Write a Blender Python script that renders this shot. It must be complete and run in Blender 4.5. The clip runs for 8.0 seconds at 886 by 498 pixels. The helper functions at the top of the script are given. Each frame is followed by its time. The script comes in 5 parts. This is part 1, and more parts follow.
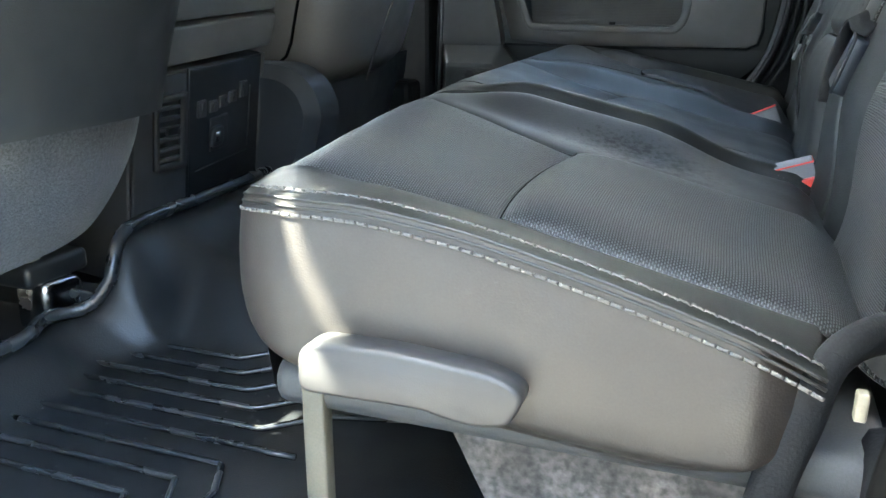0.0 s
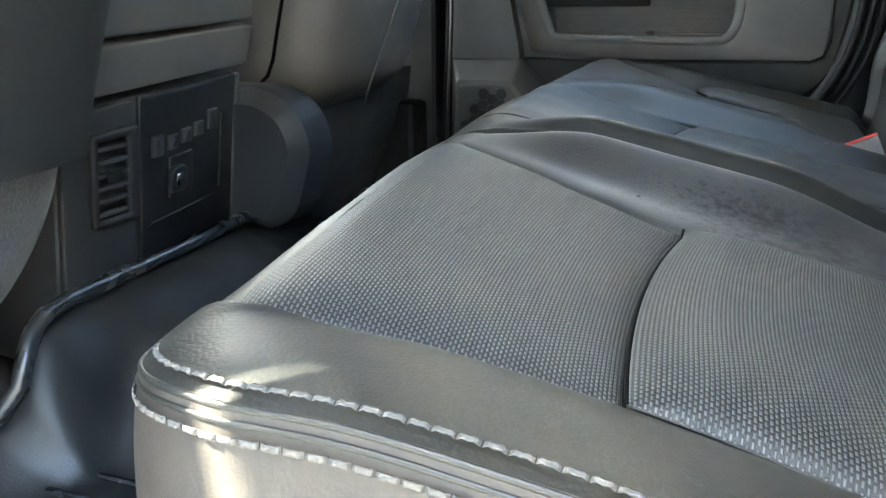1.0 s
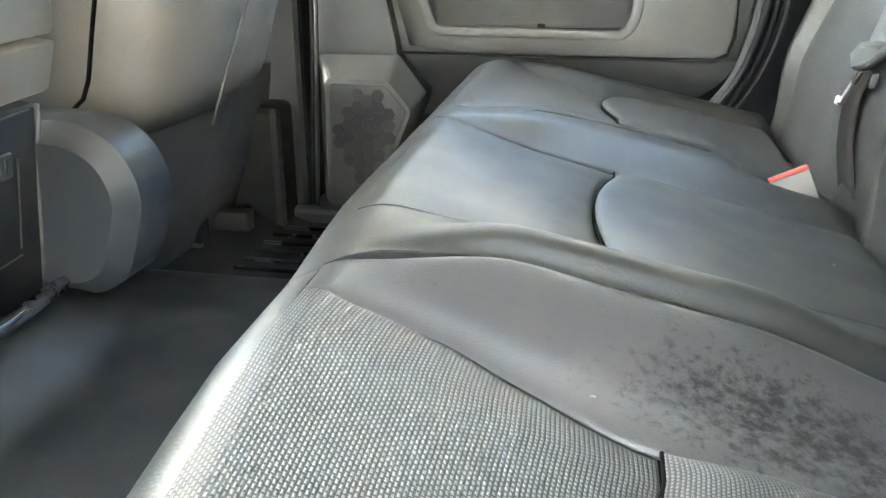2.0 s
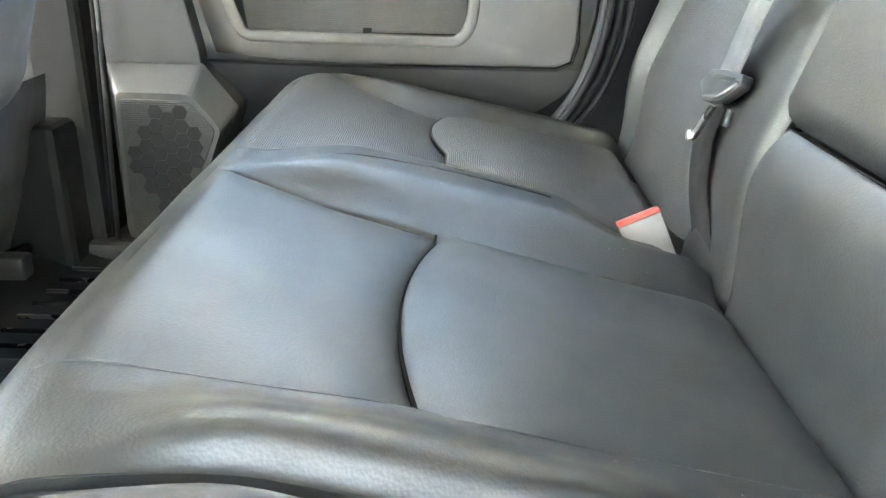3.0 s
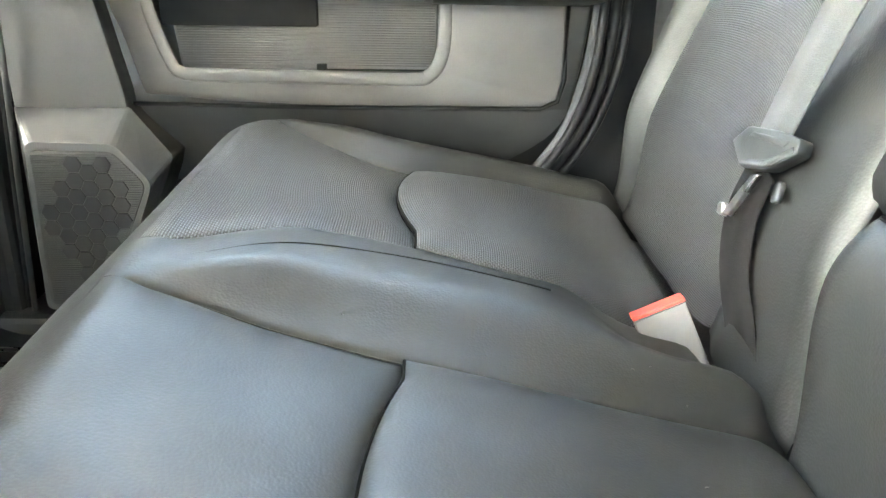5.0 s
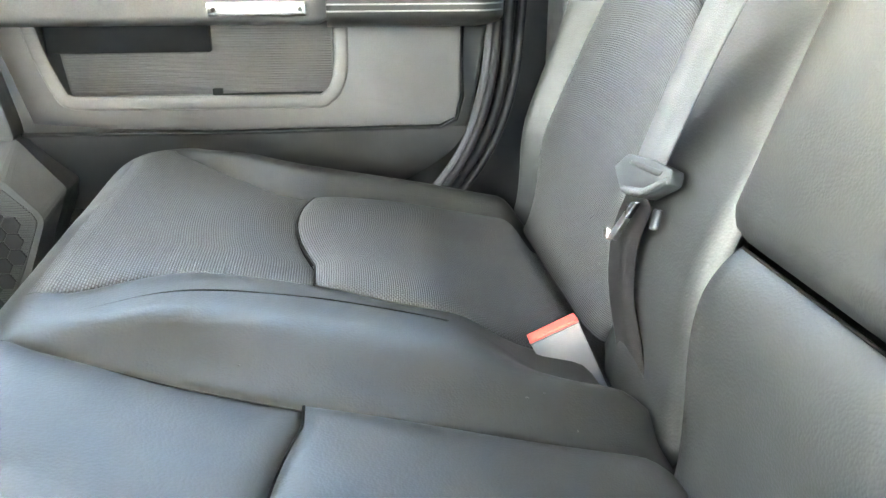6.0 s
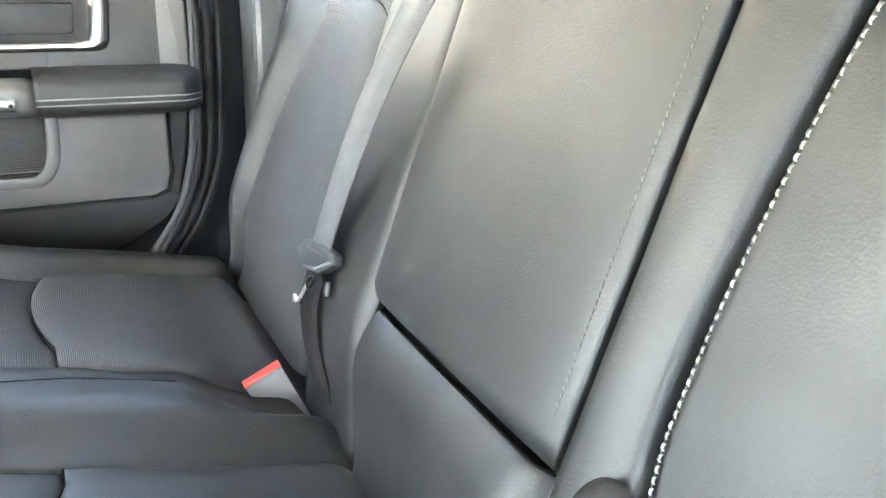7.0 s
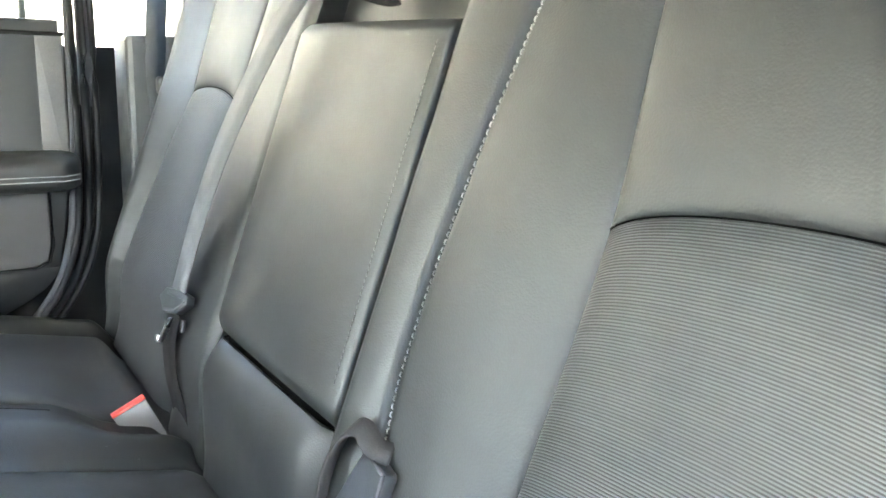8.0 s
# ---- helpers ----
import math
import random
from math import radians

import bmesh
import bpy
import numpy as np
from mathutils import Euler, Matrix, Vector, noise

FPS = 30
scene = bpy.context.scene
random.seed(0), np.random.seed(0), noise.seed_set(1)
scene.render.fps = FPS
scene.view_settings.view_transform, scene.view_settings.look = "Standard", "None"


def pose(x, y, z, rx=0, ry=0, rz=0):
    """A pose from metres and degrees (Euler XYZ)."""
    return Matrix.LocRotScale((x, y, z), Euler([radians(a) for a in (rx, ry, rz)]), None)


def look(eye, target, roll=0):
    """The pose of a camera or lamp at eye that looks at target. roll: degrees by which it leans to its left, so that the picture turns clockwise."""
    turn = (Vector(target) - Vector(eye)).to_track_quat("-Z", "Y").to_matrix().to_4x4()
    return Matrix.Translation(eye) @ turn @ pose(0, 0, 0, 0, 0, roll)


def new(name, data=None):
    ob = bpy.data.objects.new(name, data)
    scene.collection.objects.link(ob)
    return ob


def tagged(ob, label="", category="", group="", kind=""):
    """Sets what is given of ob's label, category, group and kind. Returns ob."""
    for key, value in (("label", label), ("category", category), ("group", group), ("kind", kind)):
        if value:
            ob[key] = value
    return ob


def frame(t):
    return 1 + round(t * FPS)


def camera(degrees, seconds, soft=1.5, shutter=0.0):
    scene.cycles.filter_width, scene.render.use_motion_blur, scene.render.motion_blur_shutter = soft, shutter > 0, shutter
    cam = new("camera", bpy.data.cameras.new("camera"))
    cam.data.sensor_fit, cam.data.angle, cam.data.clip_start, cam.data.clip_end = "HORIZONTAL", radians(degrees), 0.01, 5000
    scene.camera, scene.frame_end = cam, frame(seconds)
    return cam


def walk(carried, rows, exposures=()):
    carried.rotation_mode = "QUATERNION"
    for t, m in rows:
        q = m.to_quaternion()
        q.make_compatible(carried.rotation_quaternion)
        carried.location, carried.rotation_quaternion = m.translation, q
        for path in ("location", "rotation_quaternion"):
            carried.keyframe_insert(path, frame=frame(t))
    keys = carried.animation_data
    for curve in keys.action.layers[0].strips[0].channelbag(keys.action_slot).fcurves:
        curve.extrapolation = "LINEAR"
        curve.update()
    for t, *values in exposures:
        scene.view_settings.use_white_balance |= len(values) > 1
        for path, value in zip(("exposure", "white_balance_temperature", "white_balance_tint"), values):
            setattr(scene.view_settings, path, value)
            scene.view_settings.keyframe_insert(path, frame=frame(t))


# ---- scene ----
cam = camera(57.5, 8.0)
PATH = [
    (0, (0.042, 0.269, 0.446), (-0.614, 2.06, -0.156), 0.0),
    (0.5, (-0.029, 0.362, 0.434), (-0.691, 2.157, -0.15), -0.2),
    (1, (-0.077, 0.515, 0.439), (-0.731, 2.315, -0.14), -0.5),
    (1.2, (-0.087, 0.57, 0.441), (-0.716, 2.371, -0.16), -1.0),
    (2.3, (-0.146, 0.775, 0.518), (-0.386, 2.63, -0.192), 0.5),
    (2.5, (-0.144, 0.812, 0.517), (-0.311, 2.671, -0.201), 0.6),
    (3, (-0.104, 0.911, 0.532), (-0.139, 2.768, -0.21), 1.1),
    (3.5, (-0.091, 0.956, 0.514), (-0.068, 2.813, -0.229), 1.3),
    (4, (-0.09, 0.99, 0.497), (-0.059, 2.845, -0.25), 0.9),
    (4.5, (-0.102, 1.045, 0.526), (-0.067, 2.912, -0.191), 0.7),
    (4.7, (-0.108, 1.073, 0.532), (-0.074, 2.945, -0.171), 0.8),
    (5.8, (-0.095, 1.102, 0.553), (0.017, 2.966, -0.162), 0.1),
    (6, (-0.09, 1.089, 0.567), (0.143, 2.943, -0.147), 0.1),
    (6.2, (-0.091, 1.061, 0.587), (0.348, 2.876, -0.13), 0.7),
    (6.5, (-0.097, 1.01, 0.623), (0.533, 2.774, -0.077), 1.5),
    (7, (-0.105, 0.912, 0.692), (0.754, 2.584, 0.009), 2.0),
    (7.5, (-0.126, 0.812, 0.715), (0.896, 2.429, 0.131), 1.8),
    (7.8, (-0.121, 0.751, 0.717), (0.941, 2.361, 0.188), 2.0),
    (8, (-0.125, 0.692, 0.698), (0.963, 2.307, 0.242), 2.0),
]
walk(cam, [(t, look(eye, target, roll)) for t, eye, target, roll in PATH], [(0, 6.05, 6400, -3), (1.0, 6.5, 7000, -2), (1.2, 6.75, 7400, -2), (2.5, 8.45, 8000, -1), (3.5, 8.25, 7600, -2), (4.5, 8.45, 8300, 0), (6.0, 8.65, 7800, 0), (6.5, 8.55, 7200, 1), (7.0, 8.1, 7200, 3), (8, 7.65, 7100, 1)])

# ---------------------------------------------------------------- light
world = bpy.data.worlds.new("sky")
scene.world = world
world.use_nodes = True
wn = world.node_tree
sky = wn.nodes.new("ShaderNodeTexSky")
sky.sky_type = "NISHITA"
sky.sun_disc = False
SUN_EL, SUN_AZ = radians(49.5), radians(247.4)
sky.air_density, sky.dust_density, sky.ozone_density = 0.8, 2.6, 0.6
sky.sun_elevation, sky.sun_rotation = SUN_EL, SUN_AZ
wn.nodes["Background"].inputs["Strength"].default_value = 0.15
wn.links.new(sky.outputs[0], wn.nodes["Background"].inputs["Color"])
sun = new("sun", bpy.data.lights.new("sun", "SUN"))
sun.data.energy, sun.data.angle, sun.data.color = 3.5, radians(0.6), (1.0, 0.94, 0.84)
# the sun stands towards (sin az, cos az) in plan
sun_dir = Vector((math.sin(SUN_AZ) * math.cos(SUN_EL), math.cos(SUN_AZ) * math.cos(SUN_EL), math.sin(SUN_EL)))
sun.rotation_mode = "QUATERNION"
sun.rotation_quaternion = sun_dir.to_track_quat("Z", "Y")
sun.location = (0, -6, 8)


# ---------------------------------------------------------------- materials
def material(name, color, rough=0.5, metal=0.0, grain=0.0, grain_scale=600.0, bump=0.0, bump_scale=900.0,
             mottle=0.15, mottle_scale=9.0, kind="noise", spec=0.5, rough_var=0.08, coords="Object", sheen=0.0):
    """A surface with colour mottling at a coarse and a fine scale and a fine relief."""
    m = bpy.data.materials.new(name)
    m.use_nodes = True
    t = m.node_tree
    b = t.nodes["Principled BSDF"]
    b.inputs["Metallic"].default_value = metal
    b.inputs["Specular IOR Level"].default_value = spec
    b.inputs["Sheen Weight"].default_value = sheen
    co = t.nodes.new("ShaderNodeTexCoord").outputs[coords]

    def tex(scale, detail=3.0):
        n = t.nodes.new("ShaderNodeTexNoise")
        n.inputs["Scale"].default_value, n.inputs["Detail"].default_value = scale, detail
        t.links.new(co, n.inputs["Vector"])
        return n.outputs["Fac"]

    def ramp(src, lo, hi):
        n = t.nodes.new("ShaderNodeMapRange")
        n.inputs["From Min"].default_value, n.inputs["From Max"].default_value = 0.3, 0.7
        n.inputs["To Min"].default_value, n.inputs["To Max"].default_value = lo, hi
        t.links.new(src, n.inputs["Value"])
        return n.outputs["Result"]

    def mult(a, c):
        n = t.nodes.new("ShaderNodeMath")
        n.operation = "MULTIPLY"
        t.links.new(a, n.inputs[0])
        t.links.new(c, n.inputs[1])
        return n.outputs[0]

    coarse, fine = tex(mottle_scale), tex(grain_scale, 2.0)
    amount = mult(ramp(coarse, 1 - mottle, 1 + mottle), ramp(fine, 1 - grain, 1 + grain))
    mix = t.nodes.new("ShaderNodeVectorMath")
    mix.operation = "SCALE"
    mix.inputs[0].default_value = color[:3]
    t.links.new(amount, mix.inputs["Scale"])
    t.links.new(mix.outputs[0], b.inputs["Base Color"])
    t.links.new(ramp(tex(mottle_scale * 2.3), max(rough - rough_var, 0.02), min(rough + rough_var, 1)), b.inputs["Roughness"])
    if bump:
        if kind == "cells":
            v = t.nodes.new("ShaderNodeTexVoronoi")
            v.feature = "SMOOTH_F1"
            v.inputs["Scale"].default_value = bump_scale
            v.inputs["Smoothness"].default_value = 0.5
            t.links.new(co, v.inputs["Vector"])
            height = ramp(v.outputs["Distance"], 1.0, 0.0)
        else:
            height = tex(bump_scale, 2.0)
        bp = t.nodes.new("ShaderNodeBump")
        bp.inputs["Strength"].default_value, bp.inputs["Distance"].default_value = bump, 0.001
        t.links.new(height, bp.inputs["Height"])
        t.links.new(bp.outputs[0], b.inputs["Normal"])
    return m


def weave(name, dark, light, wide=0.0036, high=0.0017):
    """Perforated woven insert: light threads in offset rows over a dark ground, laid out on the panel in metres."""
    m = bpy.data.materials.new(name)
    m.use_nodes = True
    t = m.node_tree
    b = t.nodes["Principled BSDF"]
    uv = t.nodes.new("ShaderNodeUVMap")
    br = t.nodes.new("ShaderNodeTexBrick")
    br.offset = 0.5
    br.inputs["Color1"].default_value = (*light, 1)
    br.inputs["Color2"].default_value = (*[c * 0.75 for c in light], 1)
    br.inputs["Mortar"].default_value = (*dark, 1)
    br.inputs["Scale"].default_value = 1.0
    br.inputs["Brick Width"].default_value, br.inputs["Row Height"].default_value = wide, high
    br.inputs["Mortar Size"].default_value = 0.0007
    br.inputs["Mortar Smooth"].default_value = 0.6
    sep, com = t.nodes.new("ShaderNodeSeparateXYZ"), t.nodes.new("ShaderNodeCombineXYZ")
    t.links.new(uv.outputs[0], sep.inputs[0])
    t.links.new(sep.outputs[0], com.inputs[1])
    t.links.new(sep.outputs[1], com.inputs[0])
    t.links.new(com.outputs[0], br.inputs["Vector"])
    n = t.nodes.new("ShaderNodeTexNoise")
    n.inputs["Scale"].default_value = 14
    t.links.new(t.nodes.new("ShaderNodeTexCoord").outputs["Object"], n.inputs["Vector"])
    mr = t.nodes.new("ShaderNodeMapRange")
    mr.inputs["To Min"].default_value, mr.inputs["To Max"].default_value = 0.75, 1.2
    t.links.new(n.outputs["Fac"], mr.inputs["Value"])
    sc = t.nodes.new("ShaderNodeVectorMath")
    sc.operation = "SCALE"
    t.links.new(br.outputs["Color"], sc.inputs[0])
    t.links.new(mr.outputs[0], sc.inputs["Scale"])
    t.links.new(sc.outputs[0], b.inputs["Base Color"])
    b.inputs["Roughness"].default_value = 0.55
    bp = t.nodes.new("ShaderNodeBump")
    bp.invert = True
    bp.inputs["Strength"].default_value, bp.inputs["Distance"].default_value = 0.9, 0.001
    t.links.new(br.outputs["Fac"], bp.inputs["Height"])
    t.links.new(bp.outputs[0], b.inputs["Normal"])
    return m


LEATHER = material("black_leather", (0.0088, 0.0092, 0.0084), 0.48, spec=0.44, bump=0.085, bump_scale=560, kind="cells", grain=0.1, mottle=0.14, mottle_scale=7, rough_var=0.05)
# near-black; on seam tubes it paints the shade inside sewn grooves
SEAM = material("dark_seam", (0.003, 0.003, 0.003), 0.9, spec=0.05)
BLACK_CLOTH = material("black_cloth", (0.007, 0.0075, 0.0085), 0.85, spec=0.2, bump=0.4, bump_scale=500, grain=0.3)
POCKET_CLOTH = material("grey_brown_cloth", (0.020, 0.0185, 0.0185), 0.8, spec=0.25, bump=0.3, bump_scale=700, grain=0.2)
# darker door plastic; on the lower door it stands in for shade
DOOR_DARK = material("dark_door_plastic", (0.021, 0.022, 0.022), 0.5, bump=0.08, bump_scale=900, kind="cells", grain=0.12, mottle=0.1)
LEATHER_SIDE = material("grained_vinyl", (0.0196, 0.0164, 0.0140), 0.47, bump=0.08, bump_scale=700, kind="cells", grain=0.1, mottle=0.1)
# black leather with bright haze over the passenger seat mixed into its colour
HAZED_LEATHER = material("hazed_seat_leather", (0.10, 0.092, 0.084), 0.46, bump=0.1, bump_scale=600, kind="cells", grain=0.1, mottle=0.14)
WEAVE = weave("woven_insert", (0.0016, 0.0017, 0.0018), (0.076, 0.083, 0.086), 0.0027, 0.0019)
# the back weave again, duller: the far seat's shade is in its colours
WEAVE_BACK_SHADED = weave("shaded_woven_back_insert", (0.008, 0.0085, 0.009), (0.030, 0.033, 0.034), 6.0, 0.0019)
BACK_LEATHER = material("black_back_leather", (0.0062, 0.0073, 0.0072), 0.53, bump=0.085, bump_scale=560, kind="cells", grain=0.1, mottle=0.14, mottle_scale=7, rough_var=0.04)
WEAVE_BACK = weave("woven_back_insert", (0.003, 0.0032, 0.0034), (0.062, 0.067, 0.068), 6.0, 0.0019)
WHITE_THREAD = material("white_thread", (0.16, 0.16, 0.158), 0.7, grain=0.25, grain_scale=900, bump=0.3, bump_scale=1500)
THREAD = material("pale_thread", (0.066, 0.063, 0.058), 0.7, grain=0.25, grain_scale=900, bump=0.3, bump_scale=1500)
DARK_THREAD = material("dark_thread", (0.09, 0.09, 0.09), 0.6, grain=0.2)
PLASTIC = material("dark_grained_plastic", (0.054, 0.055, 0.056), 0.48, bump=0.08, bump_scale=900, grain=0.12, mottle=0.1, kind="cells")
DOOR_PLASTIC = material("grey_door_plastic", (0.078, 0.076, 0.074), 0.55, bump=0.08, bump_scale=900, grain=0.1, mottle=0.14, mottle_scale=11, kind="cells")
DOOR_MID = material("mid_grey_door_plastic", (0.039, 0.041, 0.042), 0.55, bump=0.08, bump_scale=900, grain=0.1, mottle=0.14, mottle_scale=11, kind="cells")
SATIN = material("satin_grey_plastic", (0.024, 0.0228, 0.0225), 0.5, bump=0.08, bump_scale=900, mottle=0.08)
HINGE = material("dark_hinge_plastic", (0.022, 0.025, 0.030), 0.42, bump=0.1, bump_scale=800, mottle=0.1, grain=0.1)
GLOSS = material("gloss_black_plastic", (0.014, 0.015, 0.016), 0.4, mottle=0.1, bump=0.05)
RIM_RUBBER = material("glossy_black_rubber", (0.02, 0.0215, 0.023), 0.26, bump=0.1, bump_scale=300, mottle=0.2)
PADDED = material("grey_console_vinyl", (0.12, 0.115, 0.105), 0.5, bump=0.08, bump_scale=700, kind="cells", mottle=0.1)
RUBBER = material("black_rubber", (0.008, 0.0089, 0.0096), 0.46, spec=0.32, bump=0.25, bump_scale=500, grain=0.2, mottle=0.35, mottle_scale=6, rough_var=0.12)
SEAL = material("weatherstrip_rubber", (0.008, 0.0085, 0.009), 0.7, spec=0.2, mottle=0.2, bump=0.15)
GRILLE_CELL = material("black_grille_cells", (0.012, 0.0125, 0.013), 0.6, spec=0.3, mottle=0.2, bump=0.3)
EDGE_GREY = material("matt_grey_door_edge", (0.036, 0.037, 0.040), 0.75, spec=0.2, mottle=0.12, bump=0.05)
CARPET = material("dark_carpet", (0.03, 0.031, 0.033), 0.95, bump=0.8, bump_scale=450, grain=0.4, grain_scale=500)
FELT = material("grey_seat_back_cloth", (0.043, 0.046, 0.048), 0.95, bump=1.0, bump_scale=420, grain=0.5, grain_scale=330, sheen=0.2)
SEAT_BLACK = material("black_seat_back_vinyl", (0.021, 0.022, 0.021), 0.55, bump=0.3, bump_scale=800, mottle=0.1)
METAL = material("bright_steel", (0.5, 0.5, 0.51), 0.26, metal=1.0, mottle=0.1, rough_var=0.06)
BRACKET = material("cream_painted_steel", (0.11, 0.098, 0.072), 0.5, mottle=0.2, bump=0.1, grain=0.1)
CHROME = material("satin_chrome", (0.75, 0.75, 0.76), 0.2, metal=1.0, mottle=0.05, rough_var=0.05)
RED = material("red_release_plastic", (0.62, 0.05, 0.035), 0.4, mottle=0.06)
PALE = material("pale_grey_buckle", (0.165, 0.165, 0.178), 0.45, mottle=0.08, bump=0.1)
WEB = material("grey_webbing", (0.043, 0.046, 0.050), 0.75, bump=0.5, bump_scale=900, grain=0.15, mottle=0.06)
WEB_DARK = material("black_webbing", (0.006, 0.0056, 0.006), 0.9, spec=0.15, bump=0.5, bump_scale=900, grain=0.25)
HEADLINER = material("grey_headliner", (0.29, 0.29, 0.285), 0.95, bump=0.3, bump_scale=600, mottle=0.05)
BODY = material("white_body_paint", (0.7, 0.7, 0.69), 0.3, mottle=0.03)
BOARD = material("worn_grey_board", (0.08, 0.073, 0.069), 0.85, grain=0.5, grain_scale=160, mottle=0.4, mottle_scale=30, bump=0.5, bump_scale=160)
GROUND = material("concrete_drive", (0.215, 0.203, 0.184), 0.9, grain=0.2, mottle=0.2, mottle_scale=0.6, bump=0.3, bump_scale=40)
CREAM = material("cream_render", (0.60, 0.57, 0.505), 0.9, grain=0.1, mottle=0.1, mottle_scale=0.9, bump=0.4, bump_scale=90)
STUCCO = material("beige_render", (0.30, 0.265, 0.22), 0.9, grain=0.15, mottle=0.12, mottle_scale=1.2, bump=0.4, bump_scale=90)
GLASS = bpy.data.materials.new("window_glass")
GLASS.use_nodes = True
gb = GLASS.node_tree.nodes["Principled BSDF"]
gb.inputs["Transmission Weight"].default_value, gb.inputs["Roughness"].default_value = 1.0, 0.0
gb.inputs["Base Color"].default_value, gb.inputs["IOR"].default_value = (0.22, 0.22, 0.212, 1), 1.02


def stained(name, centre, size):
    """Dusty leather with a patch of dark rubbed-off specks."""
    m = LEATHER.copy()
    m.name = name
    t = m.node_tree
    p = t.nodes["Principled BSDF"]
    co = t.nodes.new("ShaderNodeTexCoord").outputs["Object"]
    mp = t.nodes.new("ShaderNodeMapping")
    mp.inputs["Location"].default_value = [-a / w for a, w in zip(centre, size)]
    mp.inputs["Scale"].default_value = [1 / w for w in size]
    t.links.new(co, mp.inputs["Vector"])
    ln = t.nodes.new("ShaderNodeVectorMath")
    ln.operation = "LENGTH"
    t.links.new(mp.outputs[0], ln.inputs[0])
    fall = t.nodes.new("ShaderNodeMapRange")
    fall.inputs["From Min"].default_value, fall.inputs["From Max"].default_value = 1.0, 0.2
    fall.inputs["To Min"].default_value, fall.inputs["To Max"].default_value = 0.0, 0.30
    t.links.new(ln.outputs["Value"], fall.inputs["Value"])
    n = t.nodes.new("ShaderNodeTexNoise")
    n.inputs["Scale"].default_value, n.inputs["Detail"].default_value, n.inputs["Roughness"].default_value = 130, 5.0, 0.7
    t.links.new(co, n.inputs["Vector"])
    add = t.nodes.new("ShaderNodeMath")
    t.links.new(n.outputs["Fac"], add.inputs[0])
    t.links.new(fall.outputs[0], add.inputs[1])
    spot = t.nodes.new("ShaderNodeMapRange")
    spot.inputs["From Min"].default_value, spot.inputs["From Max"].default_value = 0.66, 0.86
    t.links.new(add.outputs[0], spot.inputs["Value"])
    old = p.inputs["Base Color"].links[0].from_socket
    mix = t.nodes.new("ShaderNodeMix")
    mix.data_type = "RGBA"
    t.links.new(spot.outputs[0], mix.inputs["Factor"])
    dusty = t.nodes.new("ShaderNodeVectorMath")
    dusty.operation = "ADD"
    dusty.inputs[1].default_value = (0.008, 0.0075, 0.009)
    t.links.new(old, dusty.inputs[0])
    t.links.new(dusty.outputs[0], mix.inputs["A"])
    mix.inputs["B"].default_value = (0.004, 0.004, 0.0045, 1)
    t.links.new(mix.outputs["Result"], p.inputs["Base Color"])
    gl = t.nodes.new("ShaderNodeMapRange")
    gl.inputs["To Min"].default_value, gl.inputs["To Max"].default_value = 0.5, 0.22
    t.links.new(spot.outputs[0], gl.inputs["Value"])
    t.links.new(gl.outputs[0], p.inputs["Specular IOR Level"])
    return m


STAINED = stained("stained_leather", (-0.04, 1.085, 0.285), (0.13, 0.07, 0.2))

# ---------------------------------------------------------------- mesh helpers
def thing(name, label, category, group="", kind="", at=(0, 0, 0)):
    ob = new(name)
    ob.location = at
    ob.empty_display_size = 0.05
    return tagged(ob, label, category, group, kind)


def part(name, bm, mat, parent=None, label="", smooth=True):
    me = bpy.data.meshes.new(name)
    bm.normal_update()
    bm.to_mesh(me)
    bm.free()
    me.materials.append(mat)
    if smooth:
        me.shade_smooth()
    ob = new(name, me)
    if parent:
        ob.parent = parent
        if parent.type == "EMPTY":
            ob.matrix_parent_inverse = Matrix.Translation(-Vector(parent.location))
    return tagged(ob, label)


def grid(fn, nu, nv, bm=None, lu=1.0, lv=1.0, dense=0.0):
    """A sheet fn(u, v) with u, v in 0..1; its UV map is in metres when lu and lv are its size; dense crowds the rows towards the edges."""
    bm = bm or bmesh.new()
    uvl = bm.loops.layers.uv.verify()
    us, ws = [[k / n - dense * math.sin(2 * math.pi * k / n) / (2 * math.pi) for k in range(n + 1)] for n in (nu, nv)]
    vs = [[bm.verts.new(fn(us[i], ws[j])) for j in range(nv + 1)] for i in range(nu + 1)]
    for i in range(nu):
        for j in range(nv):
            f = bm.faces.new((vs[i][j], vs[i + 1][j], vs[i + 1][j + 1], vs[i][j + 1]))
            for lo, (a, c) in zip(f.loops, ((i, j), (i + 1, j), (i + 1, j + 1), (i, j + 1))):
                lo[uvl].uv = (us[a] * lu, ws[c] * lv)
    return bm


def smooth_path(pts, n):
    """n + 1 points along a rounded path through pts."""
    pts = [Vector(p) for p in pts]
    out = []
    for k in range(n + 1):
        f = k / n * (len(pts) - 1)
        i = min(int(f), len(pts) - 2)
        t = f - i
        p0, p1, p2, p3 = pts[max(i - 1, 0)], pts[i], pts[i + 1], pts[min(i + 2, len(pts) - 1)]
        out.append(0.5 * (2 * p1 + (p2 - p0) * t + (2 * p0 - 5 * p1 + 4 * p2 - p3) * t * t + (3 * p1 - p0 - 3 * p2 + p3) * t ** 3))
    return out


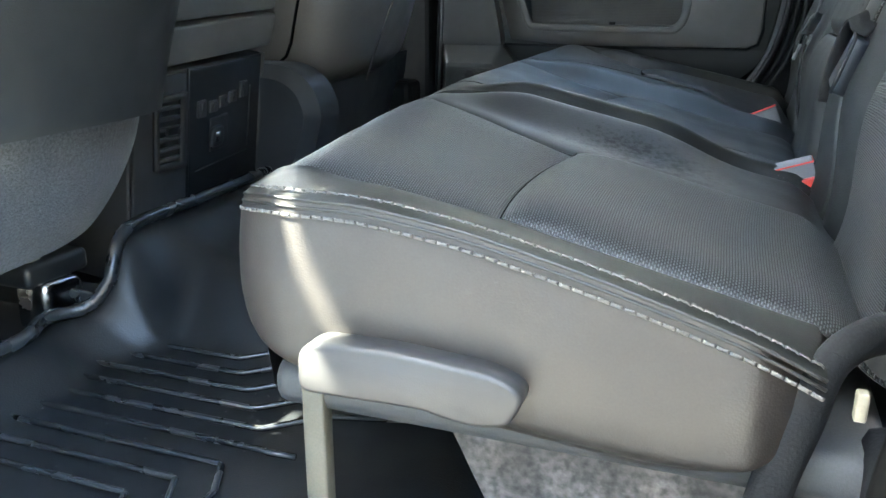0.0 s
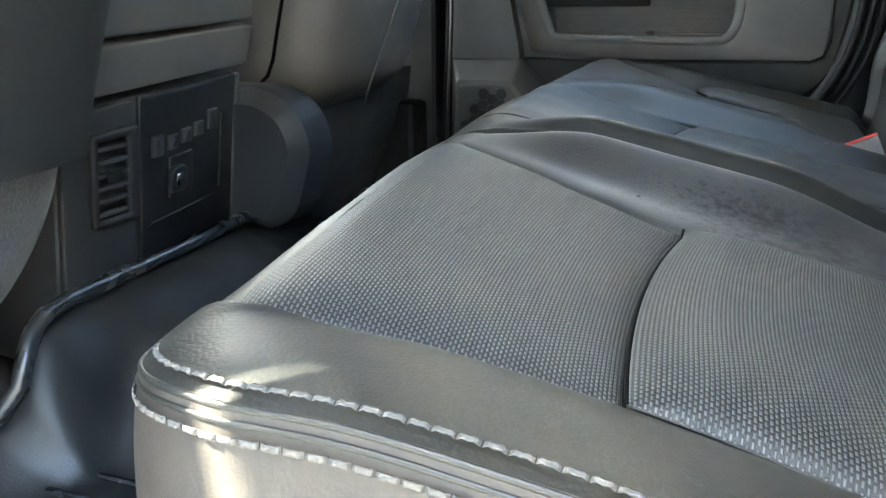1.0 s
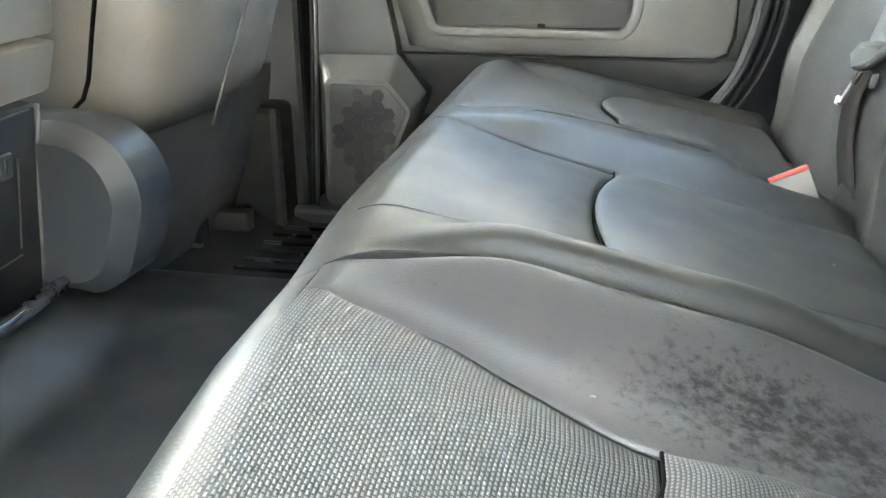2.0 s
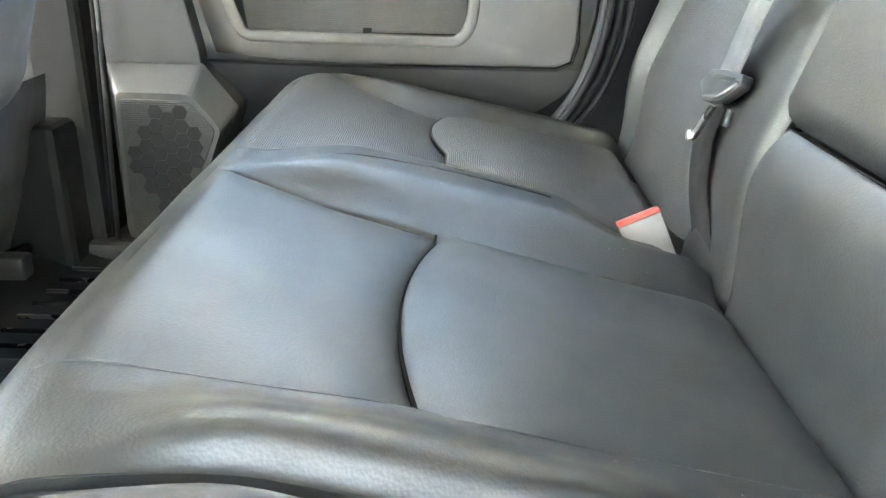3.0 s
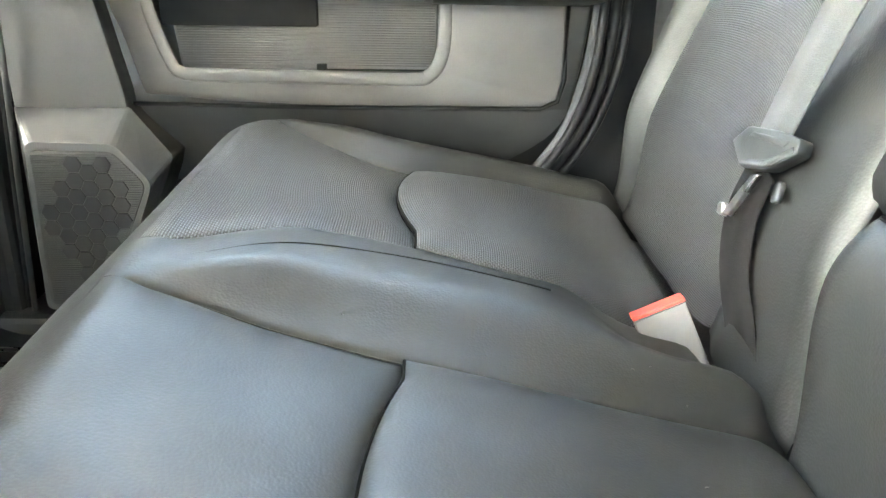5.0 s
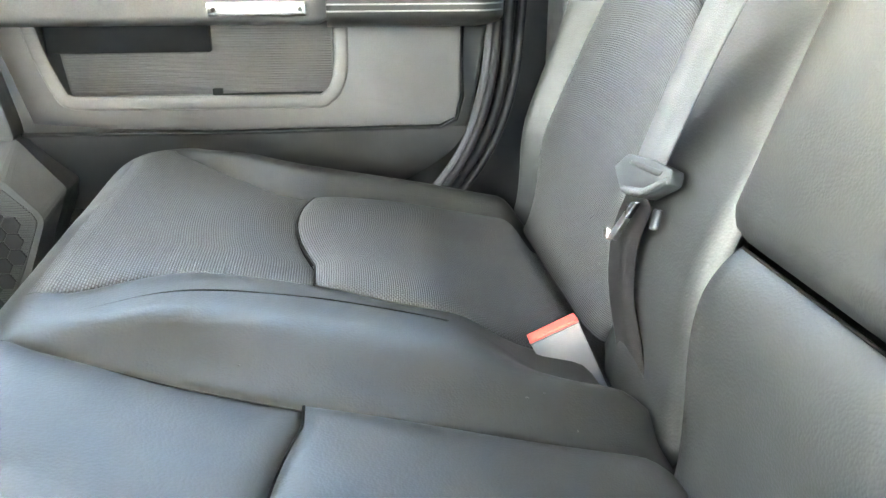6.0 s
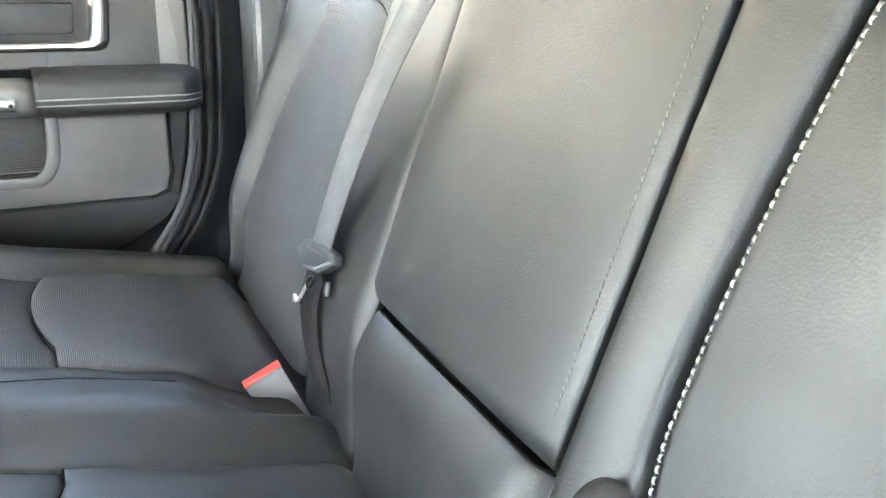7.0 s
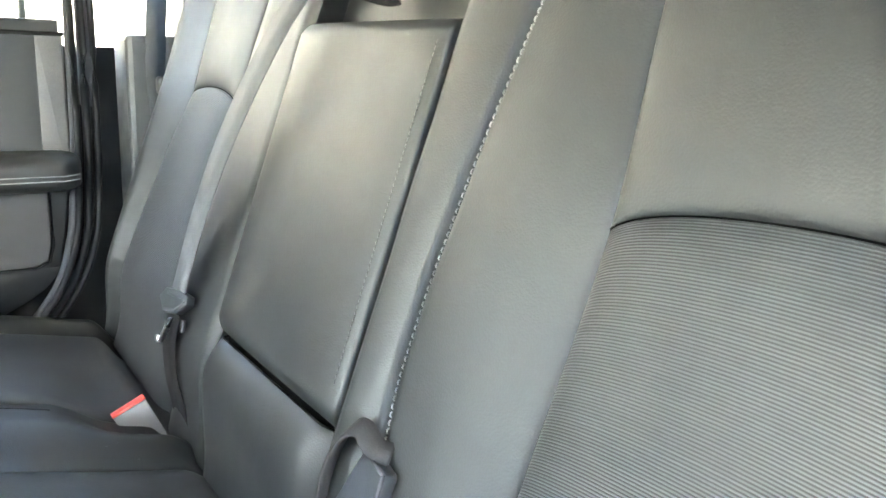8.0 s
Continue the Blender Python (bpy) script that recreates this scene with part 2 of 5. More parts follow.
def tube(pts, r, seg=8, bm=None, flat=1.0, up=Vector((0, 0, 1)), cap=True):
    """A rod along pts, its section r by r * flat, flat along up."""
    bm = bm or bmesh.new()
    pts = [Vector(p) for p in pts]
    rings = []
    for i, p in enumerate(pts):
        d = (pts[min(i + 1, len(pts) - 1)] - pts[max(i - 1, 0)]).normalized()
        side = d.cross(up)
        side = side.normalized() if side.length > 1e-5 else d.orthogonal().normalized()
        n = side.cross(d).normalized()
        rings.append([bm.verts.new(p + side * r * math.cos(a) + n * r * flat * math.sin(a)) for a in (2 * math.pi * k / seg for k in range(seg))])
    for a, b in zip(rings, rings[1:]):
        for k in range(seg):
            bm.faces.new((a[k], a[(k + 1) % seg], b[(k + 1) % seg], b[k]))
    if cap:
        bm.faces.new(rings[0][::-1])
        bm.faces.new(rings[-1])
    return bm


def ribbon(pts, width_dir, w, thick=0.0014, bm=None):
    """A strap of width w and some thickness along pts; width_dir per point or one vector."""
    bm = bm or bmesh.new()
    pts = [Vector(p) for p in pts]
    rings = []
    for i, p in enumerate(pts):
        d = (pts[min(i + 1, len(pts) - 1)] - pts[max(i - 1, 0)]).normalized()
        wd = Vector(width_dir[i] if isinstance(width_dir, list) else width_dir)
        wd = (wd - d * wd.dot(d)).normalized()
        n = wd.cross(d).normalized()
        rings.append([bm.verts.new(p + wd * w / 2 * a + n * thick / 2 * c) for a, c in ((-1, -1), (1, -1), (1, 1), (-1, 1))])
    for a, b in zip(rings, rings[1:]):
        for k in range(4):
            bm.faces.new((a[k], a[(k + 1) % 4], b[(k + 1) % 4], b[k]))
    bm.faces.new(rings[0][::-1])
    bm.faces.new(rings[-1])
    return bm


def bevelled(bm, w, seg=2):
    if w > 0:
        bmesh.ops.bevel(bm, geom=list(bm.edges), offset=w, segments=seg, profile=0.5, affect="EDGES", clamp_overlap=True)
    return bm


def box(lo, hi, w=0.003, seg=2):
    bm = bmesh.new()
    bmesh.ops.create_cube(bm, size=1)
    lo, hi = Vector(lo), Vector(hi)
    for v in bm.verts:
        v.co = Vector([lo[k] + (v.co[k] + 0.5) * (hi[k] - lo[k]) for k in range(3)])
    return bevelled(bm, w, seg)


def join(*bms):
    out = bmesh.new()
    for b in bms:
        me = bpy.data.meshes.new("tmp")
        b.to_mesh(me)
        b.free()
        out.from_mesh(me)
        bpy.data.meshes.remove(me)
    return out


def slab(outline, place, depth, w=0.004, seg=2):
    """A plate: the 2D outline laid out by place(a, b, d), d from 0 to depth."""
    bm = bmesh.new()
    a = [bm.verts.new(place(p[0], p[1], 0)) for p in outline]
    b = [bm.verts.new(place(p[0], p[1], depth)) for p in outline]
    n = len(outline)
    top = bm.faces.new(b)
    bm.faces.new(a[::-1])
    for k in range(n):
        bm.faces.new((a[k], a[(k + 1) % n], b[(k + 1) % n], b[k]))
    bmesh.ops.recalc_face_normals(bm, faces=bm.faces)
    if w > 0:
        bmesh.ops.bevel(bm, geom=[e for e in bm.edges if top in e.link_faces], offset=w, segments=seg, profile=0.5, affect="EDGES", clamp_overlap=True)
    return bm


def rounded(outline, r, n=4):
    """The outline with its corners rounded; r one radius or a list of them."""
    out, k = [], len(outline)
    for i in range(k):
        p, q, s = Vector(outline[i - 1]), Vector(outline[i]), Vector(outline[(i + 1) % k])
        rr = r[i] if isinstance(r, (list, tuple)) else r
        if rr <= 0:
            out.append(tuple(q))
            continue
        a, b = (p - q), (s - q)
        d = min(rr, a.length * 0.49, b.length * 0.49)
        a, b = q + a.normalized() * d, q + b.normalized() * d
        for j in range(n + 1):
            t = j / n
            out.append(tuple(a * (1 - t) ** 2 + q * 2 * t * (1 - t) + b * t * t))
    return out


def frame_plate(outer, inner, place, depth):
    """A flat frame between two outlines with the same number of points."""
    bm = bmesh.new()
    n = len(outer)
    loops = [[bm.verts.new(place(p[0], p[1], d)) for p in o] for o, d in ((outer, 0), (outer, depth), (inner, depth), (inner, 0))]
    for a, b in zip(loops, loops[1:] + loops[:1]):
        for k in range(n):
            bm.faces.new((a[k], a[(k + 1) % n], b[(k + 1) % n], b[k]))
    bmesh.ops.recalc_face_normals(bm, faces=bm.faces)
    return bm


def stitches(pts, normal, pitch=0.0055, long=0.0036, r=0.0006, flat=1.0):
    """A run of separate thread stitches along pts, lying on a surface with that normal."""
    bm = bmesh.new()
    pts = [Vector(p) for p in pts]
    total = [0.0]
    for a, b in zip(pts, pts[1:]):
        total.append(total[-1] + (b - a).length)

    def along(s):
        i = 0
        while i < len(pts) - 2 and total[i + 1] < s:
            i += 1
        t = (s - total[i]) / max(total[i + 1] - total[i], 1e-9)
        return pts[i].lerp(pts[i + 1], t)

    s = 0.002
    while s + long < total[-1]:
        nrm = normal(along(s)) if callable(normal) else Vector(normal)
        a, b = along(s), along(s + long)
        mid = (a + b) / 2 + nrm * r * 1.3 * flat
        tube([a - nrm * r * 0.3, a.lerp(mid, 0.5) + nrm * r * 0.5, mid, b.lerp(mid, 0.5) + nrm * r * 0.5, b - nrm * r * 0.3], r, 6, bm, flat=flat, up=nrm)
        s += pitch
    return bm


def smoothstep(a, b, x):
    t = min(max((x - a) / (b - a), 0), 1)
    return t * t * (3 - 2 * t)


def lerp(a, b, t):
    return a + (b - a) * t


def curve1(pts, x):
    """A smooth function of x through (x, value) pairs that never overshoots them."""
    if x <= pts[0][0]:
        return pts[0][1]
    if x >= pts[-1][0]:
        return pts[-1][1]
    i = next(k for k in range(len(pts) - 1) if x <= pts[k + 1][0])

    def rise(k):
        return (pts[k + 1][1] - pts[k][1]) / (pts[k + 1][0] - pts[k][0])

    def slope(k):
        if k == 0 or k == len(pts) - 1:
            return rise(min(k, len(pts) - 2))
        a, b = rise(k - 1), rise(k)
        return 2 * a * b / (a + b) if a * b > 0 else 0.0

    w = pts[i + 1][0] - pts[i][0]
    t = (x - pts[i][0]) / w
    return (pts[i][1] * (1 + 2 * t) * (1 - t) ** 2 + slope(i) * w * t * (1 - t) ** 2
            + pts[i + 1][1] * t * t * (3 - 2 * t) - slope(i + 1) * w * t * t * (1 - t))


# ---------------------------------------------------------------- rear bench: cushions
CY = 1.38                      # the cab's middle
SIDE_IN, SIDE_OUT = 0.70, 2.06  # the bench's ends
FLOOR = 0.02
ROLL = 0.05


def top_z(x):
    return 0.305 - 0.22 * (x + 0.127)


def front_x(y):
    r = 0.085
    back = r - math.sqrt(max(0, r * r - max(0, SIDE_IN + r - y) ** 2)) + r - math.sqrt(max(0, r * r - max(0, y - (SIDE_OUT - r)) ** 2))
    return lerp(-0.240, -0.272, min(max((y - 0.77) / 0.27, 0), 1)) - 0.010 * smoothstep(1.12, 1.3, y) - 0.02 * (y - 1.02) * smoothstep(1.04, 1.18, y) + back * 0.8


def wrap(s, y, h=0.0):
    """A place on the cushion: s runs back along its top; ahead of the front roll it turns down the front. h: height off the surface."""
    xr = front_x(y)
    if s >= xr:
        n = Vector((0.215, 0, 0.977))
        return Vector((s, y, top_z(s))) + n * h
    a = (xr - s) / ROLL
    extra = max(0.0, a - 1.7) * ROLL
    a = min(a, 1.7)
    n = Vector((-math.sin(a), 0, math.cos(a)))
    p = Vector((xr - ROLL * math.sin(a), y, top_z(xr) - ROLL * (1 - math.cos(a)))) + Vector((0.13, 0, -0.99)) * extra
    return p + n * h * (0.3 + 0.7 * max(0.0, math.cos(a)))


def seam_lines(panel, fn, sides, ends):
    """Sewn joints along a panel's sides and ends; black tubes paint the shade in the end grooves."""
    for on, r, line in ((sides[0], 0.0005, lambda k: fn(k, 0.0)), (sides[1], 0.0005, lambda k: fn(k, 1.0)), (ends[0], 0.0011, lambda k: fn(0.0, k)), (ends[1], 0.0011, lambda k: fn(1.0, k))):
        if on:
            part("seam", tube([line(k / 48) for k in range(49)], r, 6), SEAM if r > 0.001 else LEATHER, panel)


def cushion_panel(name, ya, yb, sa, sb, prof, mat, parent, puff=0.005, nu=40, nv=24, label="", ends=(1, 1), sides=(1, 1), sharp=0.012):
    """One sewn panel between seams y = ya(s), yb(s) and s = sa(y), sb(y); prof(v, s): its height across; it swells between the seams."""
    s_mid0, s_mid1 = sa((ya(-0.2) + yb(-0.2)) / 2), sb((ya(0) + yb(0)) / 2)

    def fn(u, v):
        s = lerp(s_mid0, s_mid1, u)
        y = lerp(ya(s), yb(s), v)
        s = lerp(sa(y), sb(y), u)
        y = lerp(ya(s), yb(s), v)
        wide, long = abs(yb(s) - ya(s)), abs(sb(y) - sa(y))
        dv = min(v * wide if sides[0] == 1 else 9, (1 - v) * wide if sides[1] == 1 else 9)
        du = min(u * long if ends[0] else 9, (1 - u) * long if ends[1] else 9)
        edge = (1 - math.exp(-dv / sharp)) * (1 - math.exp(-du / sharp))
        groove = max(math.exp(-dv / 0.0022), math.exp(-du / 0.0022))
        wob = 0.0012 * noise.noise(Vector((s * 14, y * 14, 3.1))) * edge
        up = smoothstep(0.0, 0.11, s - s_front(y))
        h = prof(v, s) * up + puff * edge - 0.002 * (1 - edge) - 0.002 * groove + wob - (0.022 + 0.016 * smoothstep(1.56, 1.66, y)) * smoothstep(0.095, 0.152, s)
        return wrap(s, y, lerp(0.002, h, smoothstep(0.0, 0.03, s - s_front(y))) if sb is not s_front else h)

    ob = part(name, grid(fn, nu, nv, dense=0.85, lu=abs(s_mid1 - s_mid0), lv=abs(yb(-0.1) - ya(-0.1))), mat, parent, label)
    seam_lines(ob, fn, sides, ends)
    return ob


def split_y(s):
    return curve1([(-0.40, 1.126), (-0.30, 1.128), (-0.28, 1.138), (-0.255, 1.150), (-0.22, 1.157), (-0.17, 1.163), (-0.1, 1.164), (-0.05, 1.166), (0.01, 1.178), (0.06, 1.190), (0.16, 1.19)], s)


def crease_y(s):
    return curve1([(-0.40, 1.560), (-0.30, 1.577), (-0.22, 1.620), (-0.17, 1.637), (-0.1, 1.645), (-0.045, 1.642), (0.03, 1.630), (0.16, 1.625)], s)


S_BACK, S_LOW = 0.175, -0.43


def s_front(y):
    return front_x(y) - 0.014


def seat_inserts(parent, yc, mat, label, lo, hi, shift=0.0, bow=0.018, sides=(1, 1), swell=(0.006, 0.009), tilt=(0.0, 0.0)):
    """Front and rear centre panels of a seat; tilt: how much they are raised along the two side seams."""
    c = lambda y: -0.120 + shift - bow * max(0, 1 - ((y - yc) / 0.126) ** 2)
    cushion_panel("front_insert", lambda s: yc - lo(s), lambda s: yc + hi(s), s_front, c, lambda v, s: -0.002 + lerp(tilt[0], tilt[1], v), mat, parent, swell[0], 48, 40, label, ends=(0, 1), sides=sides, sharp=0.02)
    cushion_panel("rear_insert", lambda s: yc - lo(s), lambda s: yc + hi(s), c, lambda y: S_BACK, lambda v, s: 0.003 * smoothstep(0.05, -0.1, s) + lerp(tilt[0] - 2.1 * tilt[0] * smoothstep(-0.03, 0.07, s), tilt[1], v), mat, parent, swell[1], 56, 40, label, ends=(1, 0), sides=sides, sharp=0.013)


def front_panel(parent, ya, yb, n):
    cushion_panel("front_panel", lambda s: ya, lambda s: yb, lambda y: S_LOW, s_front, lambda v, s: 0, LEATHER, parent, 0.002, 24, n, ends=(0, 0), sides=(0, 0))


def underside(parent, ya, yb):
    bm = box((-0.262, ya, 0.155), (0.15, yb, 0.19), 0.012)
    part("base_pan", bm, PLASTIC, parent, "dark plastic seat pan")


YN, YM, YF = 0.893, CY, 1.848


def mid_lo(s):
    return curve1([(-0.40, 0.152), (-0.30, 0.148), (-0.256, 0.143), (-0.20, 0.137), (-0.125, 0.128), (-0.06, 0.130), (0.05, 0.126), (0.16, 0.120)], s)


def mid_hi(s):
    return curve1([(-0.40, 0.180), (-0.30, 0.172), (-0.25, 0.168), (-0.19, 0.158), (-0.125, 0.150), (-0.04, 0.146), (0.05, 0.143), (0.16, 0.140)], s)


def far_lo(s):
    return curve1([(-0.40, 0.245), (-0.30, 0.225), (-0.20, 0.178), (-0.137, 0.172), (-0.04, 0.184), (0.02, 0.180), (0.06, 0.168), (0.16, 0.165)], s)


def far_hi(s):
    return curve1([(-0.40, 0.200), (-0.30, 0.190), (-0.22, 0.155), (-0.144, 0.113), (-0.09, 0.128), (-0.03, 0.150), (0.06, 0.162), (0.16, 0.165)], s)

# the single cushion nearest the open door
near = thing("rear_seat_cushion", "black leather single rear seat cushion with woven insert and pale stitching", "seat cushion", at=(-0.07, 0.95, 0.16))


def near_outer(s):
    return curve1([(-0.40, 0.134), (-0.30, 0.134), (-0.255, 0.134), (-0.212, 0.122), (-0.171, 0.111), (-0.1, 0.107), (0.0, 0.112), (0.16, 0.12)], s)


def near_inner(s):
    return curve1([(-0.40, 0.185), (-0.28, 0.206), (-0.21, 0.192), (-0.17, 0.172), (-0.1, 0.146), (-0.05, 0.150), (0.16, 0.140)], s)


seat_inserts(near, YN, WEAVE, "dark woven mesh insert", near_outer, near_inner, 0.018, 0.010)


def rim_plan(u):
    """Plan of the edge of the bench: along the front, round the corner and back along the side; gives x, y, the outward way and how far round it is."""
    r, x0, x1, run = 0.075, -0.287, 0.10, 0.10
    arc = r * math.pi / 2
    d = u * (run + arc + x1 - (x0 + r)) - run
    if d < 0:
        return x0 + 0.02 * (d / run) ** 2, SIDE_IN + r - d, Vector((-1, 0, 0)), d / run
    if d < arc:
        a = d / r
        return x0 + r - r * math.cos(a), SIDE_IN + r - r * math.sin(a), Vector((-math.cos(a), -math.sin(a), 0)), d / arc
    return x0 + r + d - arc, SIDE_IN, Vector((0, -1, 0)), 1.0


def rim_top(x):
    return curve1([(-0.29, 0.309), (-0.262, 0.319), (-0.228, 0.3235), (-0.19, 0.3235), (-0.12, 0.3160), (-0.05, 0.3005), (0.02, 0.281), (0.07, 0.2645), (0.11, 0.247)], x)


def rim_at(u):
    x, y, out, k = rim_plan(u)
    return Vector((x, y, rim_top(x)))


def bolster_fn(u, v):
    x, y, out, k = rim_plan(u)
    s = x if k >= 1 else lerp(-0.246, -0.212, k) if k > 0 else lerp(-0.246, -0.288, smoothstep(0.0, 0.6, -k))
    q = wrap(s, lerp(YN - near_outer(s), y, max(-k, 0)), lerp(0.0020, -0.0022, smoothstep(0.0, 1.0, k)) - 0.004 * smoothstep(0.0, 0.3, -k))
    p = rim_at(u)
    swell = 0.005 * math.sin(math.pi * v) ** 0.7 * (1 - 0.85 * smoothstep(0.0, 0.3, -k))
    return p.lerp(q, v) + (Vector((0, 0, 1)) + out * 0.4) * swell


part("outer_bolster", grid(bolster_fn, 90, 14, lu=0.45, lv=0.07), LEATHER, near)
cushion_panel("inner_bolster", lambda s: YN + near_inner(s), lambda s: split_y(s) - 0.0008, s_front, lambda y: S_BACK,
              lambda v, s: 0.023 * smoothstep(0.25, 0.95, v) * (1 - 0.95 * smoothstep(-0.06, 0.06, s)) - 0.013 * smoothstep(0.84, 1.0, v) ** 1.6, STAINED, near, 0.002, 60, 24, "worn black leather bolster with dusty stains", ends=(0, 0), sides=(1, 0))
front_panel(near, 0.745, 1.1255, 30)
underside(near, 0.73, 1.08)


# skirt along the end of the bench, turning the front corner
def skirt_low(x):
    return curve1([(-0.29, 0.215), (-0.265, 0.205), (-0.245, 0.194), (-0.205, 0.186), (-0.15, 0.180), (-0.03, 0.171), (0.01, 0.168), (0.05, 0.172), (0.075, 0.180), (0.10, 0.215)], x)


def skirt(u, w):
    x, y, out, k = rim_plan(u)
    zt, zb = rim_top(x), skirt_low(x)
    bulge = math.sin(math.pi * min(max(w, 0), 1)) ** 0.8
    tuck = smoothstep(0.75, 1.0, w) ** 2 * 0.022
    back = smoothstep(0.93, 1.0, u) * 0.02
    p = Vector((x, y, lerp(zt, zb, w))) + out * (0.007 * bulge - tuck - back)
    return p + out * 0.0008 * noise.noise(Vector((x * 22, w * 4, 1.0)))


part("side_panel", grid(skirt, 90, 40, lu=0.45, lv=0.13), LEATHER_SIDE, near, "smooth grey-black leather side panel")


def rim_line(dz, dout, n=110):
    pts = []
    for k in range(n + 1):
        x, y, out, kk = rim_plan(k / n)
        pts.append(Vector((x, y, rim_top(x) + dz)) + out * dout)
    return pts


part("piping", tube(rim_line(-0.0006, -0.0002), 0.0013, 8), LEATHER, near, "rolled leather piping")
part("edge_welt", tube(rim_line(-0.0052, 0.0012), 0.0012, 8), LEATHER, near)
part("upper_stitching", stitches(rim_line(0.0042, -0.0055), (0, -0.3, 0.95), 0.0076, 0.0070, 0.0012, 0.22), THREAD, near, "pale contrast stitching")
part("lower_stitching", stitches(rim_line(-0.0100, 0.0034), (0, -0.97, 0.2), 0.0076, 0.0070, 0.0012, 0.22), THREAD, near, "pale contrast stitching")

# folding handle on the side
hout = rounded([(-0.206, 0.203), (-0.205, 0.232), (-0.192, 0.2395), (-0.137, 0.2405), (-0.075, 0.2355), (-0.056, 0.226), (-0.066, 0.204), (-0.082, 0.2), (-0.102, 0.2005), (-0.121, 0.205), (-0.172, 0.2035)], 0.010)
handle = part("lift_handle", slab(hout, lambda a, b, d: Vector((a, 0.697 - d, b)), 0.023, 0.012, 2), SATIN, near, "satin grey plastic fold lever")
part("leg", box((-0.236, 0.728, FLOOR), (-0.218, 0.742, 0.18), 0.002), BRACKET, near, "cream painted steel seat leg")
part("leg", box((-0.236, 1.12, FLOOR), (-0.218, 1.134, 0.18), 0.002), BRACKET, near, "cream painted steel seat leg")

# the double cushion: middle and far seats
wide = thing("rear_seat_cushion", "black leather double rear seat cushion with plain middle seat", "seat cushion", at=(-0.07, 1.63, 0.16))
seat_inserts(wide, YM, LEATHER, "smooth black leather centre panel", mid_lo, mid_hi, sides=(0.5, 1), swell=(0.007, 0.004), tilt=(0.0, -0.006))
seat_inserts(wide, YF, WEAVE, "dark woven mesh insert", far_lo, far_hi, tilt=(0.014, -0.006), swell=(0.004, 0.006))
cushion_panel("near_bolster", lambda s: split_y(s) + 0.0008, lambda s: YM - mid_lo(s), s_front, lambda y: S_BACK,
              lambda v, s: 0.026 * smoothstep(1.0, 0.25, v) * (1 - 0.85 * smoothstep(-0.06, 0.06, s)) - 0.014 * smoothstep(0.24, 0.0, v) ** 1.6, LEATHER, wide, 0.006, 60, 24, ends=(0, 0), sides=(0, 0.5))
cushion_panel("middle_bolster", lambda s: YM + mid_hi(s), crease_y, s_front, lambda y: S_BACK,
              lambda v, s: lerp(-0.006, 0.0135, smoothstep(0.05, 0.75, v)) - 0.030 * smoothstep(-0.02, 0.08, s) * smoothstep(0.45, 0.95, v), LEATHER, wide, 0.002, 60, 24, ends=(0, 0), sides=(1, 0))
cushion_panel("far_bolster", crease_y, lambda s: YF - far_lo(s), s_front, lambda y: S_BACK,
              lambda v, s: lerp(0.0155, 0.0150, v) - 0.030 * smoothstep(-0.02, 0.07, s), LEATHER, wide, 0.0, 60, 10, ends=(0, 0), sides=(0, 1))
cushion_panel("outer_bolster", lambda s: YF + far_hi(s), lambda s: SIDE_OUT, s_front, lambda y: S_BACK,
              lambda v, s: -0.006 + 0.016 * smoothstep(0, 0.45, v) - 0.045 * smoothstep(0.6, 1.0, v) ** 2, LEATHER, wide, 0.003, 60, 18, ends=(0, 0), sides=(1, 0))


def gusset(parent, dy, tall, puff):
    """The sewn side wall of a cushion where the bench divides."""
    def fn(u, v):
        s = lerp(-0.30, 0.16, u)
        y = split_y(s)
        off = s - s_front(y)
        h = lerp(0.002, puff + tall(s) * smoothstep(0.0, 0.11, off), smoothstep(0.0, 0.03, off))
        return wrap(s, y + dy + 0.3 * dy * math.sin(math.pi * v), h - 0.045 * v)
    part("gusset", grid(fn, 60, 6, lu=0.46, lv=0.045), LEATHER, parent)


gusset(wide, 0.0012, lambda s: 0.012 - 0.0221 * smoothstep(-0.06, 0.06, s), 0.0066)
gusset(near, -0.0012, lambda s: 0.010 - 0.0218 * smoothstep(-0.06, 0.06, s), 0.0012)
crease = part("crease_seam", tube([wrap(s, crease_y(s), 0.0157 * smoothstep(0.0, 0.11, s - s_front(crease_y(s)))) for s in np.linspace(-0.285, -0.02, 60)], 0.0006, 6), SEAM, wide, "dark sewn crease")
front_panel(wide, 1.1265, SIDE_OUT, 60)
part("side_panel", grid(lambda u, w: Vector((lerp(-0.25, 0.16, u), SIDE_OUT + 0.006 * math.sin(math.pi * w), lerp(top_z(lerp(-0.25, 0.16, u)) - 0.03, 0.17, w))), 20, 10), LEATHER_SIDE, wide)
underside(wide, 1.10, 2.04)
part("leg", box((-0.236, 1.24, FLOOR), (-0.218, 1.254, 0.18), 0.002), BRACKET, wide, "cream painted steel seat leg")
part("leg", box((-0.236, 2.02, FLOOR), (-0.218, 2.034, 0.18), 0.002), BRACKET, wide, "cream painted steel seat leg")


# ---------------------------------------------------------------- rear bench: backrests
def back_x(z):
    return 0.16 + 0.34 * (z - 0.39) + 0.032 * smoothstep(0.37, 0.23, z)


BN = Vector((-0.947, 0, 0.322))  # outward way of the backrests


def on_back(y, z, h=0.0):
    return Vector((back_x(z), y, z)) + BN * h


